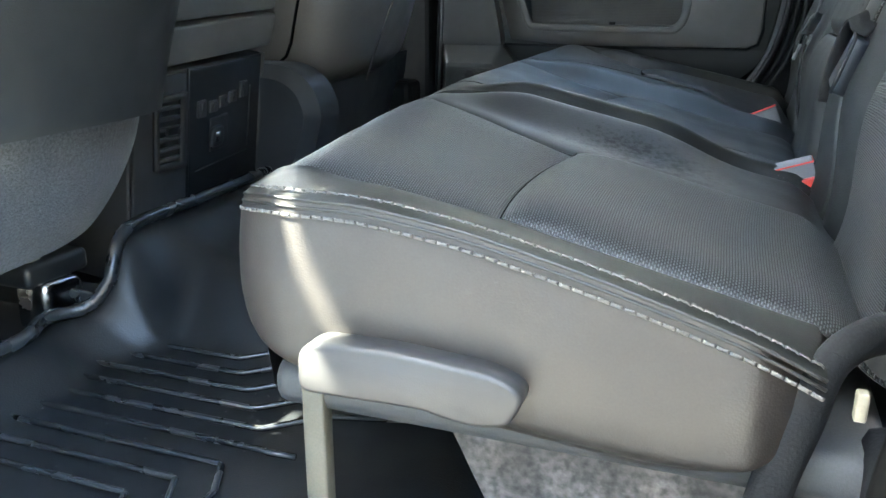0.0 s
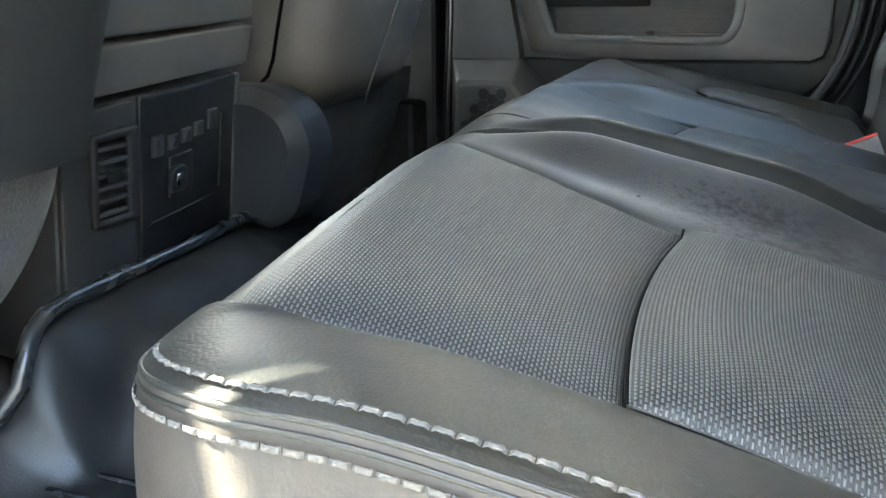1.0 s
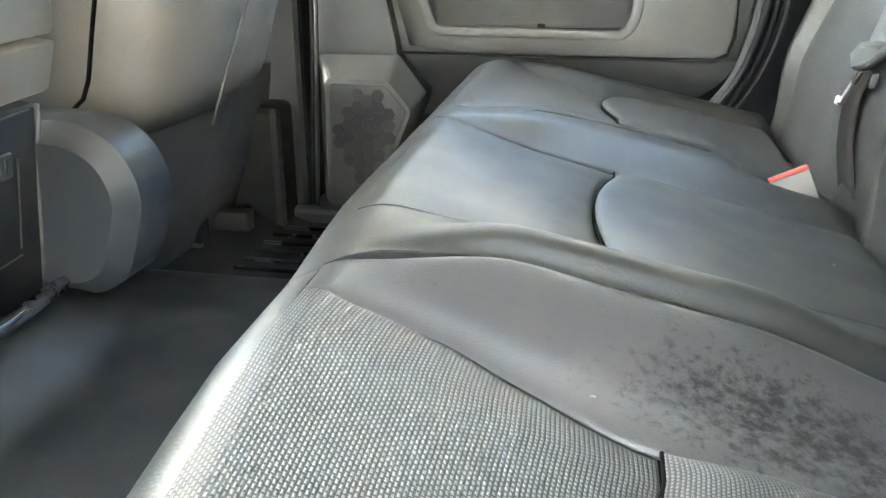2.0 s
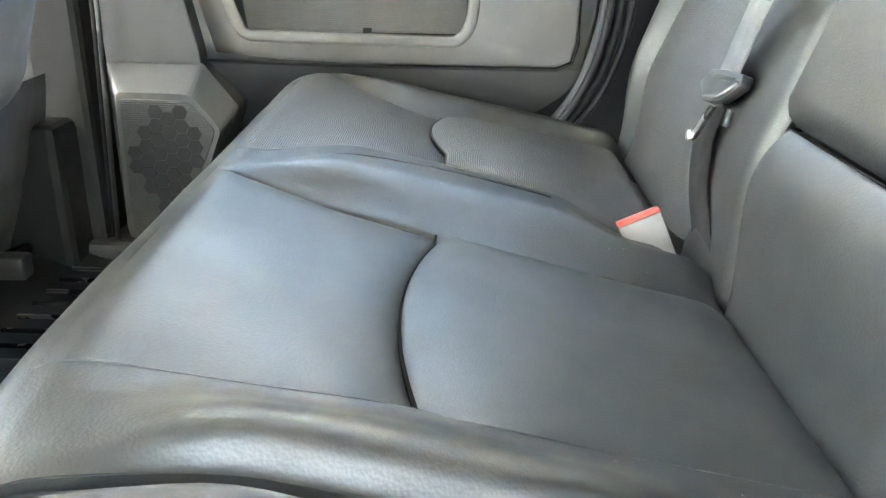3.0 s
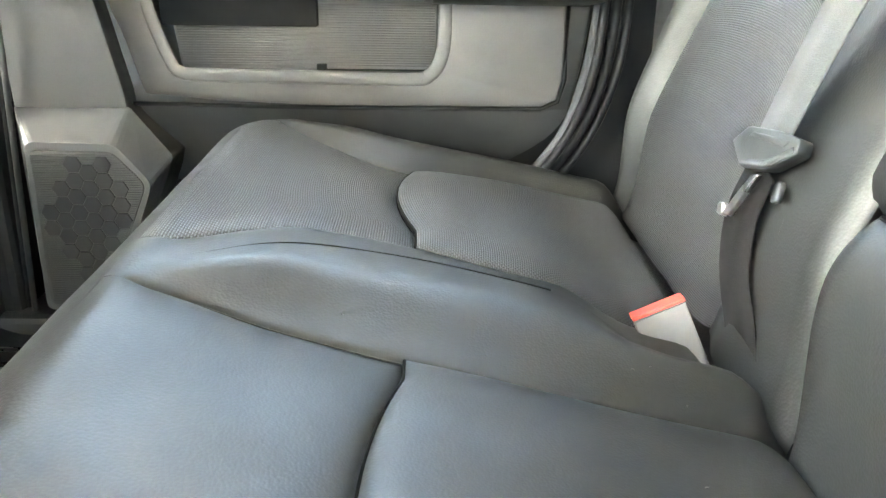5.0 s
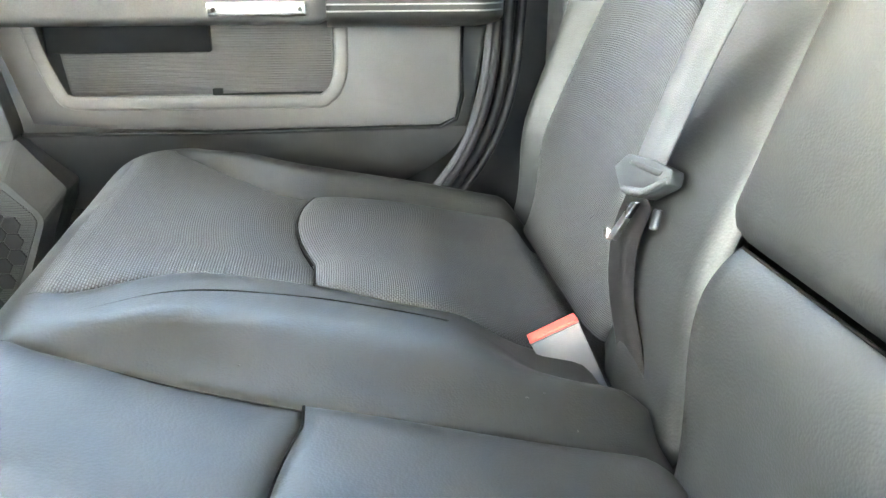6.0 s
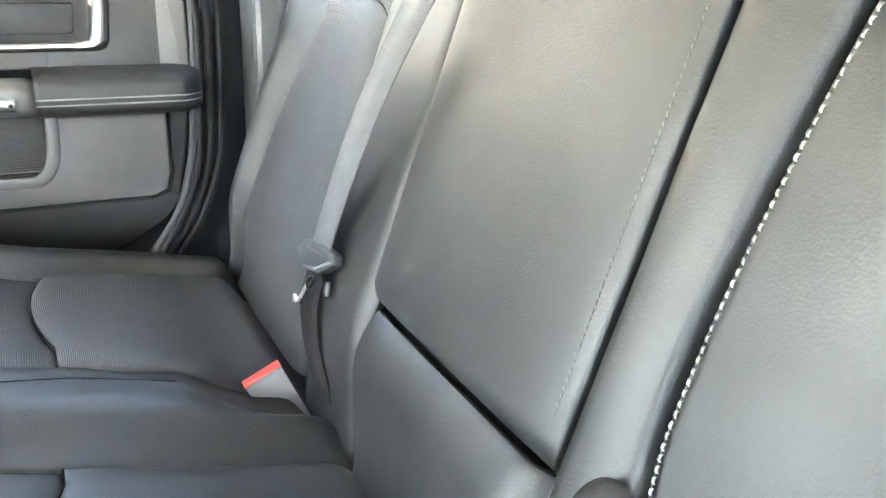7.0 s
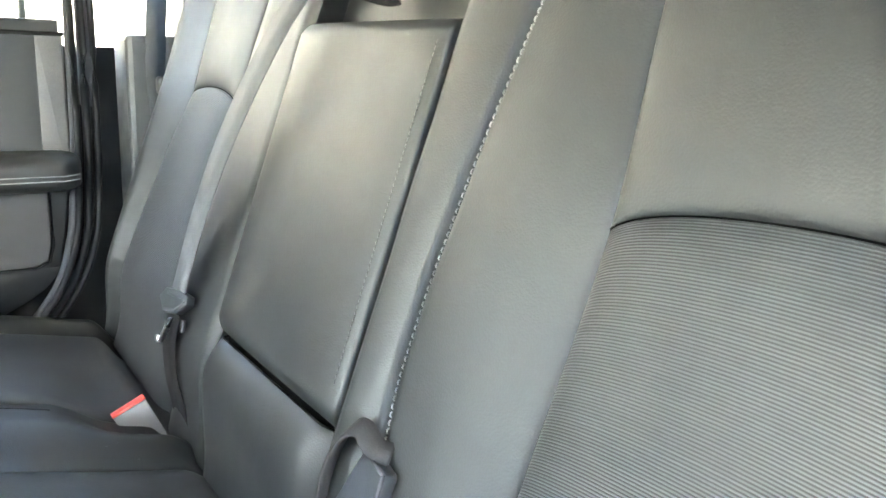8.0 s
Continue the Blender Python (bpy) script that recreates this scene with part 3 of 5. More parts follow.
def back_panel(name, ya, yb, za, zb, prof, mat, parent, puff=0.005, nu=50, nv=24, label="", ends=(1, 1), sides=(1, 1), sharp=0.012):
    z0, z1 = za(1.0), zb(1.0)

    def fn(u, v):
        z = lerp(z0, z1, u)
        y = lerp(ya(z), yb(z), v)
        z = lerp(za(y), zb(y), u)
        y = lerp(ya(z), yb(z), v)
        dv = min(v * abs(yb(z) - ya(z)) if sides[0] else 9, (1 - v) * abs(yb(z) - ya(z)) if sides[1] else 9)
        du = min(u * abs(zb(y) - za(y)) if ends[0] else 9, (1 - u) * abs(zb(y) - za(y)) if ends[1] else 9)
        edge = (1 - math.exp(-dv / sharp)) * (1 - math.exp(-du / sharp))
        groove = max(math.exp(-dv / 0.0022), math.exp(-du / 0.0022))
        wob = 0.0015 * noise.noise(Vector((z * 12, y * 12, 7.7))) * edge
        return on_back(y, z, prof(v, z) + puff * edge - 0.002 * (1 - edge) - 0.002 * groove + wob)

    ob = part(name, grid(lambda u, v: fn(u, 1 - v), nu, nv, dense=0.85, lu=abs(z1 - z0), lv=abs(yb(0.5) - ya(0.5))), mat, parent, label)
    seam_lines(ob, fn, sides, ends)
    return ob


Z_LOW, Z_TOP = 0.225, 0.92


def arch(yc, hw, z0, rise):
    return lambda y: z0 + rise * math.sqrt(max(0, 1 - ((y - yc) / (hw + 0.004)) ** 2))


def edge_y(z):
    """Where the single backrest's sewn edge runs."""
    return curve1([(0.22, 1.085), (0.27, 1.108), (0.32, 1.136), (0.36, 1.158), (0.42, 1.175), (0.46, 1.181), (0.5, 1.181), (0.6, 1.174), (0.7, 1.159), (0.9, 1.120)], z)


def seat_back(parent, yc, hw, y0, y1, top, drop0, drop1, bol=0.018, lo_y=0.0, fall=0.7):
    """Insert, upper panel and two bolsters of one seat's back. y0, y1: its edges; drop0, drop1: how far the edges fall back."""
    za = lambda y: Z_LOW
    end = y1 if callable(y1) else lambda z: y1
    lo_half, hi_half = hw if isinstance(hw, tuple) else (hw, hw)
    hw = lo_half
    ins = arch(yc, hw(top), top - 0.012, 0.03)
    back_panel("insert", lambda z: max(yc - hw(z), lo_y), lambda z: yc + hi_half(z), za, ins, lambda v, z: 0.0, WEAVE_BACK if yc < CY else WEAVE_BACK_SHADED, parent, 0.010, 60, 30, "dark woven mesh insert", ends=(0, 1), sharp=0.014)
    back_panel("upper_panel", lambda z: max(yc - hw(z), lo_y), lambda z: yc + hi_half(z), ins, lambda y: Z_TOP, lambda v, z: 0.0, BACK_LEATHER, parent, 0.008, 40, 30, ends=(1, 0), sharp=0.026)
    back_panel("outer_bolster" if yc < CY else "inner_bolster", lambda z: y0, lambda z: max(yc - hw(z), lo_y), za, lambda y: Z_TOP,
               lambda v, z: bol * smoothstep(1.0, 0.35, v) - drop0 * smoothstep(0.3, 0.0, v) ** 1.6, BACK_LEATHER, parent, 0.003, 60, 22, ends=(0, 0), sides=(0, 1), sharp=0.02)
    back_panel("inner_bolster" if yc < CY else "outer_bolster", lambda z: yc + hi_half(z), end, za, lambda y: Z_TOP,
               lambda v, z: bol * smoothstep(0.0, 0.65, v) - drop1 * smoothstep(fall, 1.0, v) ** 1.6, BACK_LEATHER, parent, 0.003, 60, 22, ends=(0, 0), sides=(1, 0), sharp=0.02)


def near_half(z):
    return curve1([(0.2, 0.160), (0.43, 0.153), (0.58, 0.148), (0.75, 0.165), (0.95, 0.18)], z)


def far_half(z):
    return curve1([(0.2, 0.125), (0.40, 0.122), (0.62, 0.108), (0.75, 0.112), (0.95, 0.13)], z)


def far_hi_half(z):
    return curve1([(0.2, 0.205), (0.33, 0.168), (0.42, 0.152), (0.5, 0.132), (0.57, 0.105), (0.62, 0.085), (0.75, 0.10), (0.95, 0.12)], z)


def back_slab(y0, y1, z0, z1, h0, h1, w=0.015):
    bm = bmesh.new()
    bmesh.ops.create_cube(bm, size=1)
    for v in bm.verts:
        v.co = on_back(y0 if v.co.y < 0 else y1, z0 if v.co.z < 0 else z1, h0 if v.co.x < 0 else h1)
    bmesh.ops.recalc_face_normals(bm, faces=bm.faces)
    return bevelled(bm, w)


nback = thing("rear_seat_back_cushion", "black leather single rear backrest with woven insert and white stitching", "backrest", at=(0.16, 0.95, 0.25))
seat_back(nback, YN, near_half, 0.770, lambda z: edge_y(z) + 0.0095, 0.606, 0.075, 0.012, 0.010, 0.800, 0.94)
part("shell", back_slab(0.785, 1.185, Z_LOW, Z_TOP + 0.01, -0.035, -0.10), PLASTIC, nback, "dark seat-back shell")
part("edge_stitching", stitches([on_back(edge_y(z), z, 0.0148) for z in np.linspace(0.40, 0.90, 60)], BN, 0.0062, 0.0040, 0.0011, 0.4), WHITE_THREAD, nback, "white contrast stitching")

fold = [(0.074, 0.712, 0.13), (0.083, 0.712, 0.185), (0.094, 0.714, 0.226), (0.104, 0.722, 0.254), (0.124, 0.745, 0.262), (0.150, 0.79, 0.25)]
part("side_fold", tube(smooth_path(fold, 30), 0.0085, 10, flat=1.5), BLACK_CLOTH, nback, "black cloth fold at seat side")
part("side_hinge", box((0.13, 0.70, 0.12), (0.20, 0.77, 0.20), 0.012), BLACK_CLOTH, nback, "dark hinge cover")

wback = thing("rear_seat_back_cushion", "black leather double rear backrest with fold-down centre armrest", "backrest", at=(0.16, 1.63, 0.25))
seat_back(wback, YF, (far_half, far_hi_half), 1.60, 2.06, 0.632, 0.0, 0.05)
part("shell", back_slab(1.215, 2.05, Z_LOW, Z_TOP + 0.01, -0.035, -0.10), PLASTIC, wback, "dark seat-back shell")
back_panel("middle_bolster", lambda z: edge_y(z) + 0.0108, lambda z: 1.241, lambda y: Z_LOW, lambda y: Z_TOP,
           lambda v, z: 0.020 * math.sin(math.pi * (0.12 + 0.46 * v)) ** 0.6 - 0.010 * max(0, 1 - v / 0.13) ** 2 - 0.002 * smoothstep(0.85, 1, v), BACK_LEATHER, wback, 0.0, 50, 24, ends=(0, 0), sides=(0, 0))
back_panel("middle_bolster", lambda z: 1.528, lambda z: 1.60, lambda y: Z_LOW, lambda y: Z_TOP,
           lambda v, z: 0.018 - 0.008 * smoothstep(0.25, 0, v), BACK_LEATHER, wback, 0.003, 50, 14, ends=(0, 0), sides=(0, 0))
back_panel("middle_lower_panel", lambda z: 1.241, lambda z: curve1([(0.22, 1.53), (0.28, 1.546), (0.34, 1.552), (0.40, 1.54)], z), lambda y: Z_LOW, lambda y: 0.390,
           lambda v, z: 0.020 - 0.014 * smoothstep(0.10, 0, v) - 0.02 * smoothstep(0.9, 1, v), BACK_LEATHER, wback, 0.008, 30, 30, ends=(0, 1), sharp=0.016)
back_panel("armrest_recess", lambda z: 1.241, lambda z: 1.535, lambda y: 0.38, lambda y: Z_TOP, lambda v, z: -0.016, BACK_LEATHER, wback, 0.002, 20, 16)


def armrest():
    """Closed pad with rounded edges standing in the recess between the two bolsters."""
    y0, y1, z0, z1 = 1.2465, 1.540, 0.3915, 0.730

    def fn(u, v):
        # v runs round the section, u up the pad
        a = 2 * math.pi * v
        c, s = math.cos(a), math.sin(a)
        e = 0.14
        py = math.copysign(abs(c) ** e, c)
        pd = math.copysign(abs(s) ** e, s)
        cap = min(1, (u / 0.05)) ** 0.4 * min(1, ((1 - u) / 0.05)) ** 0.4 if 0 < u < 1 else 0.0
        y = (y0 + y1) / 2 + py * (y1 - y0) / 2 * (0.93 + 0.07 * cap)
        z = lerp(z0, z1, u)
        h = 0.006 + pd * (0.014 + 0.004 * u) * max(cap, 0.02) + 0.006 * cap * max(pd, 0) * (1 - py ** 4)
        return on_back(y, z, h)

    return grid(fn, 60, 72, lu=0.35, lv=0.6)


pad = part("centre_armrest", armrest(), BACK_LEATHER, wback, "upright fold-down leather armrest")
part("stitching", stitches([on_back(1.2575, z, 0.0212 + 0.004 * (z - 0.396) / 0.346) for z in np.linspace(0.425, 0.71, 40)], BN, 0.0055, 0.0032, 0.0005), DARK_THREAD, pad, "dark stitching")
loop = [on_back(1.455, 0.785, 0.020), on_back(1.432, 0.756, 0.036), on_back(1.375, 0.743, 0.042), on_back(1.326, 0.736, 0.040), on_back(1.320, 0.740, 0.036), on_back(1.348, 0.747, 0.032), on_back(1.375, 0.762, 0.024), on_back(1.392, 0.790, 0.014)]
part("pull_strap", ribbon(smooth_path(loop, 30), (0.55, 0.0, 0.85), 0.017, 0.002), WEB_DARK, pad, "black webbing pull strap")


# ---------------------------------------------------------------- belts and buckles
def buckle(name, base, tip, wide_dir, label, face):
    """A buckle on its stalk: pale housing, red release lip at its mouth."""
    b = thing(name, label, "seat belt buckle", "seat belt buckles", at=base)
    base, tip = Vector(base), Vector(tip)
    d = (tip - base)
    long = d.length
    d.normalize()
    w = Vector(wide_dir)
    w = (w - d * w.dot(d)).normalized()
    n = w.cross(d).normalized()

    def section(t, hw, ht):
        return [base + d * long * t + w * hw * a + n * ht * c for a, c in ((-1, -1), (1, -1), (1, 1), (-1, 1))]

    def loft(rows):
        bm = bmesh.new()
        rings = [[bm.verts.new(p) for p in section(*r)] for r in rows]
        for a, c in zip(rings, rings[1:]):
            for k in range(4):
                bm.faces.new((a[k], a[(k + 1) % 4], c[(k + 1) % 4], c[k]))
        bm.faces.new(rings[0][::-1])
        bm.faces.new(rings[-1])
        bmesh.ops.recalc_face_normals(bm, faces=bm.faces)
        return bevelled(bm, 0.0016, 2)

    end, lip = (0.965, ((0.965, 0.0218, 0.0083), (0.985, 0.0220, 0.0085), (1.0, 0.0216, 0.0078))) if face != "red" else (1.0, ((0.955, 0.0222, 0.0085), (0.985, 0.0222, 0.0085)))
    part("housing", loft([(0.2, 0.0205, 0.007), (0.5, 0.021, 0.0075), (end, 0.0215, 0.008)]), PALE, b)
    part("release_lip", loft(lip), RED, b, "red release lip")
    if face == "red":
        bm = loft([(0.45, 0.0215, 0.005), (0.76, 0.0225, 0.006)])
        bmesh.ops.translate(bm, vec=n * (0.006 if n.y < 0 else -0.006), verts=bm.verts)
        part("release_button", bm, RED, b, "red release button")
    if face != "red":
        part("lip_line", loft([(0.945, 0.0219, 0.0083), (0.957, 0.0219, 0.0083)]), WHITE_THREAD, b, "thin pale line under the lip")
    part("stalk", ribbon([base - d * 0.03, base + d * long * 0.35], w, 0.03, 0.004), WEB_DARK, b, "black webbing stalk")
    return b


buckle("seat_belt_buckle", (0.112, 1.660, 0.188), (0.074, 1.674, 0.269), (0.885, 0.0, 0.465), "pale grey buckle with red lip between far and middle seats", "plain")
buckle("seat_belt_buckle", (0.125, 1.222, 0.197), (0.099, 1.207, 0.273), (0.93, 0.0, 0.36), "grey buckle with red release button beside middle seat", "red")

# middle belt: webbing down across the backrest, tongue plate, and the dark webbing tail below it
belt = thing("seat_belt", "grey webbing lap and shoulder belt hanging over backrest", "seat belt", at=(0.2, 1.6, 0.3))
up_pts = [on_back(1.650, 0.393, 0.030), on_back(1.603, 0.495, 0.050), on_back(1.550, 0.592, 0.064), on_back(1.492, 0.695, 0.068), on_back(1.455, 0.765, 0.060), on_back(1.415, 0.85, 0.05), on_back(1.38, 0.93, 0.03)]
part("webbing", ribbon(smooth_path(up_pts, 30), (0.05, 0.97, 0.23), 0.046, 0.0016), WEB, belt, "pale grey shoulder webbing")
low_pts = [on_back(1.646, 0.383, 0.028), on_back(1.652, 0.346, 0.026), on_back(1.652, 0.302, 0.024), on_back(1.630, 0.262, 0.020), on_back(1.605, 0.225, 0.012)]
part("webbing", ribbon(smooth_path(low_pts, 20), (0.03, 0.93, -0.30), 0.062, 0.0016), WEB_DARK, belt, "dark lower webbing with white flecks")


HEAD_GREY = material("mid_grey_plastic", (0.019, 0.022, 0.024), 0.45, mottle=0.08, bump=0.1)
def on_belt(y, z, h):
    return on_back(y + 0.004, z - 0.009, h)


head = rounded([(1.688, 0.396), (1.672, 0.4105), (1.626, 0.417), (1.593, 0.4185), (1.589, 0.410), (1.617, 0.392), (1.657, 0.3835)], [0.003, 0.004, 0, 0.003, 0.003, 0.006, 0.005], 3)
tp = part("tongue_head", slab(head, lambda a, b, d: on_belt(a, b, 0.028 + d), 0.010, 0.003, 3), HEAD_GREY, belt, "grey plastic tongue head")
part("slot", slab(rounded([(1.664, 0.4045), (1.660, 0.4085), (1.604, 0.4145), (1.608, 0.4095)], 0.0015, 2), lambda a, b, d: on_belt(a, b, 0.0372 + d), 0.0012, 0.0004), GLOSS, tp, "dark webbing slot")
part("lower_lip", tube([on_belt(1.655, 0.3870, 0.0375), on_belt(1.620, 0.3945, 0.0385), on_belt(1.594, 0.4105, 0.0375)], 0.0028, 8), WEB, tp, "pale lower edge")
part("tongue_blade", slab(rounded([(1.622, 0.387), (1.632, 0.384), (1.654, 0.349), (1.644, 0.350)], 0.002, 2), lambda a, b, d: on_belt(a, b, 0.035 + d), 0.004, 0.0012), METAL, tp, "bright steel tongue blade")
part("blade_end", slab(rounded([(1.654, 0.3565), (1.664, 0.3540), (1.663, 0.3450), (1.652, 0.3470)], 0.003, 3), lambda a, b, d: on_belt(a, b, 0.035 + d), 0.005, 0.0015), METAL, tp)
part("stop_button", slab(rounded([(1.611, 0.388), (1.602, 0.390), (1.597, 0.377), (1.606, 0.374)], 0.003, 3), lambda a, b, d: on_belt(a, b, 0.027 + d), 0.004, 0.0015), HEAD_GREY, tp)

# outer belts by the pillars
obelt = thing("seat_belt", "grey shoulder belt hanging beside far rear pillar", "seat belt", at=(0.2, 2.1, 0.5))
part("webbing", ribbon(smooth_path([(0.27, 2.13, 0.45), (0.245, 2.13, 0.65), (0.258, 2.12, 0.85), (0.30, 2.10, 1.05)], 20), (0.8, 0.5, 0), 0.046, 0.0016), WEB, obelt)
part("guide", box((0.24, 2.10, 0.625), (0.262, 2.125, 0.655), 0.006, 3), SATIN, obelt, "grey belt guide clip")
nbelt = thing("seat_belt_buckle", "dark grey buckle tucked into cloth pocket between backrests", "seat belt buckle", "seat belt buckles", at=(0.14, 1.17, 0.36))
latch = part("housing", slab(rounded([(1.181, 0.404), (1.149, 0.398), (1.152, 0.345), (1.204, 0.352)], 0.004), lambda a, b, d: on_back(a, b, 0.010 + d), 0.016, 0.003, 2), HINGE, nbelt)
part("edge", tube([on_back(1.181, 0.404, 0.026), on_back(1.149, 0.398, 0.026)], 0.0018, 8), EDGE_GREY, latch, "pale edge")
part("edge", tube([on_back(1.149, 0.398, 0.026), on_back(1.152, 0.345, 0.026)], 0.0018, 8), EDGE_GREY, latch, "pale edge")
cuff = [on_back(1.226, 0.330, 0.020), on_back(1.222, 0.372, 0.024), on_back(1.212, 0.398, 0.028), on_back(1.198, 0.413, 0.030), on_back(1.186, 0.416, 0.028), on_back(1.172, 0.409, 0.024), on_back(1.162, 0.408, 0.014)]
part("cloth_pocket", ribbon(smooth_path(cuff, 30), (0.85, 0.2, 0.5), 0.018, 0.003), POCKET_CLOTH, nbelt, "grey-brown cloth pocket lip")
part("cloth_pocket", grid(lambda u, v: on_back(lerp(1.135, 1.222, u), lerp(0.24, 0.400, v), -0.012 + 0.02 * abs(2 * u - 1) ** 3), 14, 12), BLACK_CLOTH, nbelt, "black cloth pocket lining")


# ---------------------------------------------------------------- far rear door
DY = 2.155
door = thing("rear_door", "grey plastic rear door panel with map pocket and armrest", "door", at=(-0.25, 2.2, 0.1))
facing = lambda y0: (lambda a, b, d: Vector((a, y0 - d, b)))
edge_pts = [(0.104, 0.74), (0.104, 0.462), (0.094, 0.389), (0.084, 0.336), (0.060, 0.293), (0.034, 0.268), (-0.03, 0.22), (-0.1, 0.14)]
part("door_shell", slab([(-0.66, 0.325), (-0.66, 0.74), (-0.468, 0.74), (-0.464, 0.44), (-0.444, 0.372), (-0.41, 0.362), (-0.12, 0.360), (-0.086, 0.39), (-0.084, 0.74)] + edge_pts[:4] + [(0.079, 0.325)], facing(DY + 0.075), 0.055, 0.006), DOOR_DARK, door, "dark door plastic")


def lower_door(u, v):
    """Below the insert the door tucks under towards the sill; its darker colour paints shade."""
    z = lerp(0.330, 0.06, v)
    right = curve1([(0.06, -0.15), (0.14, -0.1), (0.22, -0.03), (0.268, 0.034), (0.293, 0.060), (0.336, 0.084)], z)
    return Vector((lerp(-0.60, right, u), DY + 0.014 + 0.075 * smoothstep(0.334, 0.17, z) + 0.03 * smoothstep(0.9, 1, u) * v, z))


part("lower_door", grid(lower_door, 40, 24), DOOR_DARK, door, "lower door plastic tucked under, darkened for shade")
# insert with the pocket's opening through it

def pocket_panel():
    """Plate round the pocket opening; ahead of the pocket it turns back into the door."""
    outer = [(-0.560, 0.475), (-0.530, 0.41), (-0.500, 0.338), (-0.25, 0.335), (0.04, 0.336), (0.06, 0.345), (0.066, 0.372), (0.066, 0.475)]
    bend = [(-0.490, 0.475), (-0.482, 0.43), (-0.462, 0.356), (-0.25, 0.3372), (0.038, 0.3382), (0.058, 0.347), (0.064, 0.373), (0.064, 0.475)]
    inner = [(-0.462, 0.475), (-0.458, 0.45), (-0.436, 0.385), (-0.425, 0.374), (-0.125, 0.370), (-0.10, 0.383), (-0.088, 0.41), (-0.088, 0.475)]
    back = (0.045, 0.042, 0.034, 0.0025, 0.0025, 0.0025, 0.0025, 0.0025)
    bm = bmesh.new()
    y = DY
    rows = [[bm.verts.new((a, y + 0.05, b)) for a, b in outer], [bm.verts.new((a, y + d, b)) for (a, b), d in zip(outer, back)],
            [bm.verts.new((a, y, b)) for a, b in bend], [bm.verts.new((a, y, b)) for a, b in inner]]
    for r, q in zip(rows, rows[1:]):
        for k in range(len(outer) - 1):
            bm.faces.new((r[k], r[k + 1], q[k + 1], q[k]))
    bmesh.ops.recalc_face_normals(bm, faces=bm.faces)
    return bm


part("insert_gap", tube([(a, DY + 0.006, b) for a, b in ((-0.497, 0.334), (-0.25, 0.331), (0.04, 0.332), (0.062, 0.342), (0.070, 0.371), (0.070, 0.472))], 0.0030, 6), SEAL, door, "dark gap round door insert")
part("insert_panel", pocket_panel(), DOOR_PLASTIC, door, "grained grey door insert")
rim = [(-0.466, 0.476), (-0.459, 0.44), (-0.440, 0.388), (-0.428, 0.376), (-0.40, 0.3735), (-0.25, 0.372), (-0.13, 0.371), (-0.108, 0.376), (-0.095, 0.392), (-0.089, 0.42), (-0.088, 0.476)]
pocket = part("map_pocket", tube([(a, DY - 0.001, b) for a, b in [tuple(p)[:2] for p in smooth_path([(a, b, 0) for a, b in rim], 60)]], 0.0088, 12, flat=0.32, up=Vector((0, 1, 0))), DOOR_PLASTIC, door, "smooth grey pocket rim")


def pocket_back():
    bm = bmesh.new()
    pts = [(p[0], p[1]) for p in smooth_path([(a, b, 0) for a, b in rim], 60)]
    f = [bm.verts.new((a, DY, b)) for a, b in pts]
    g = [bm.verts.new((lerp(a, -0.275, 0.05), DY + 0.062, lerp(b, 0.45, 0.05))) for a, b in pts]
    for k in range(len(pts) - 1):
        bm.faces.new((f[k], f[k + 1], g[k + 1], g[k]))
    bm.faces.new(g)
    return bm


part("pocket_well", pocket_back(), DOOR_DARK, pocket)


def ribbed():
    """Fine level ribs over the liner."""
    rows, z = [], 0.383
    while z < 0.472:
        rows.append(box((-0.432 - 0.10 * (z - 0.386), DY + 0.0228, z), (-0.101, DY + 0.026, z + 0.0017), 0.0, 1))
        z += 0.0032
    return join(*rows)


part("ribbed_liner", join(ribbed(), slab(rounded([(-0.434, 0.379), (-0.445, 0.475), (-0.098, 0.475), (-0.100, 0.379)], [0.006, 0, 0, 0.014], 5), facing(DY + 0.034), 0.010, 0.001)), DOOR_PLASTIC, pocket, "ribbed grey pocket liner")
# solid black block before the liner, standing in for the recess's shade
part("slot", box((-0.452, DY + 0.010, 0.434), (-0.252, DY + 0.030, 0.475), 0.002), SEAL, pocket, "black block for the shade in pocket recess")
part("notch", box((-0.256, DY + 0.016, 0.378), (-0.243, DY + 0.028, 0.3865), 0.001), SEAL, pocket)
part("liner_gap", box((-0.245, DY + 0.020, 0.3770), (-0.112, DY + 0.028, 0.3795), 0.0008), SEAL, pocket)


# armrest: switch pod ahead, padded rest behind
def rest_section(x0, x1, z0, z1, y_out, taper):
    def fn(u, v):
        a = math.pi * (v - 0.5)
        e = 0.52
        c, s = math.cos(a), math.sin(a)
        k = min(1, (1 - u) / taper) ** 0.5
        k = max(k, 0.02)
        z = (z0 + z1) / 2 + math.copysign(abs(s) ** e, s) * (z1 - z0) / 2 * (0.75 + 0.25 * k)
        y = DY + 0.012 - (DY + 0.012 - y_out) * abs(c) ** e * (0.55 + 0.45 * k)
        return Vector((lerp(x0, x1, u), y, z))

    bm = grid(fn, 30, 20)
    for b in (0, 1):
        ring = [v for v in bm.verts if abs(v.co.x - (x0 if b == 0 else x1)) < 1e-6]
        ring.sort(key=lambda v: v.co.z)
        try:
            bm.faces.new(ring)
        except ValueError:
            pass
    bmesh.ops.recalc_face_normals(bm, faces=bm.faces)
    return bm


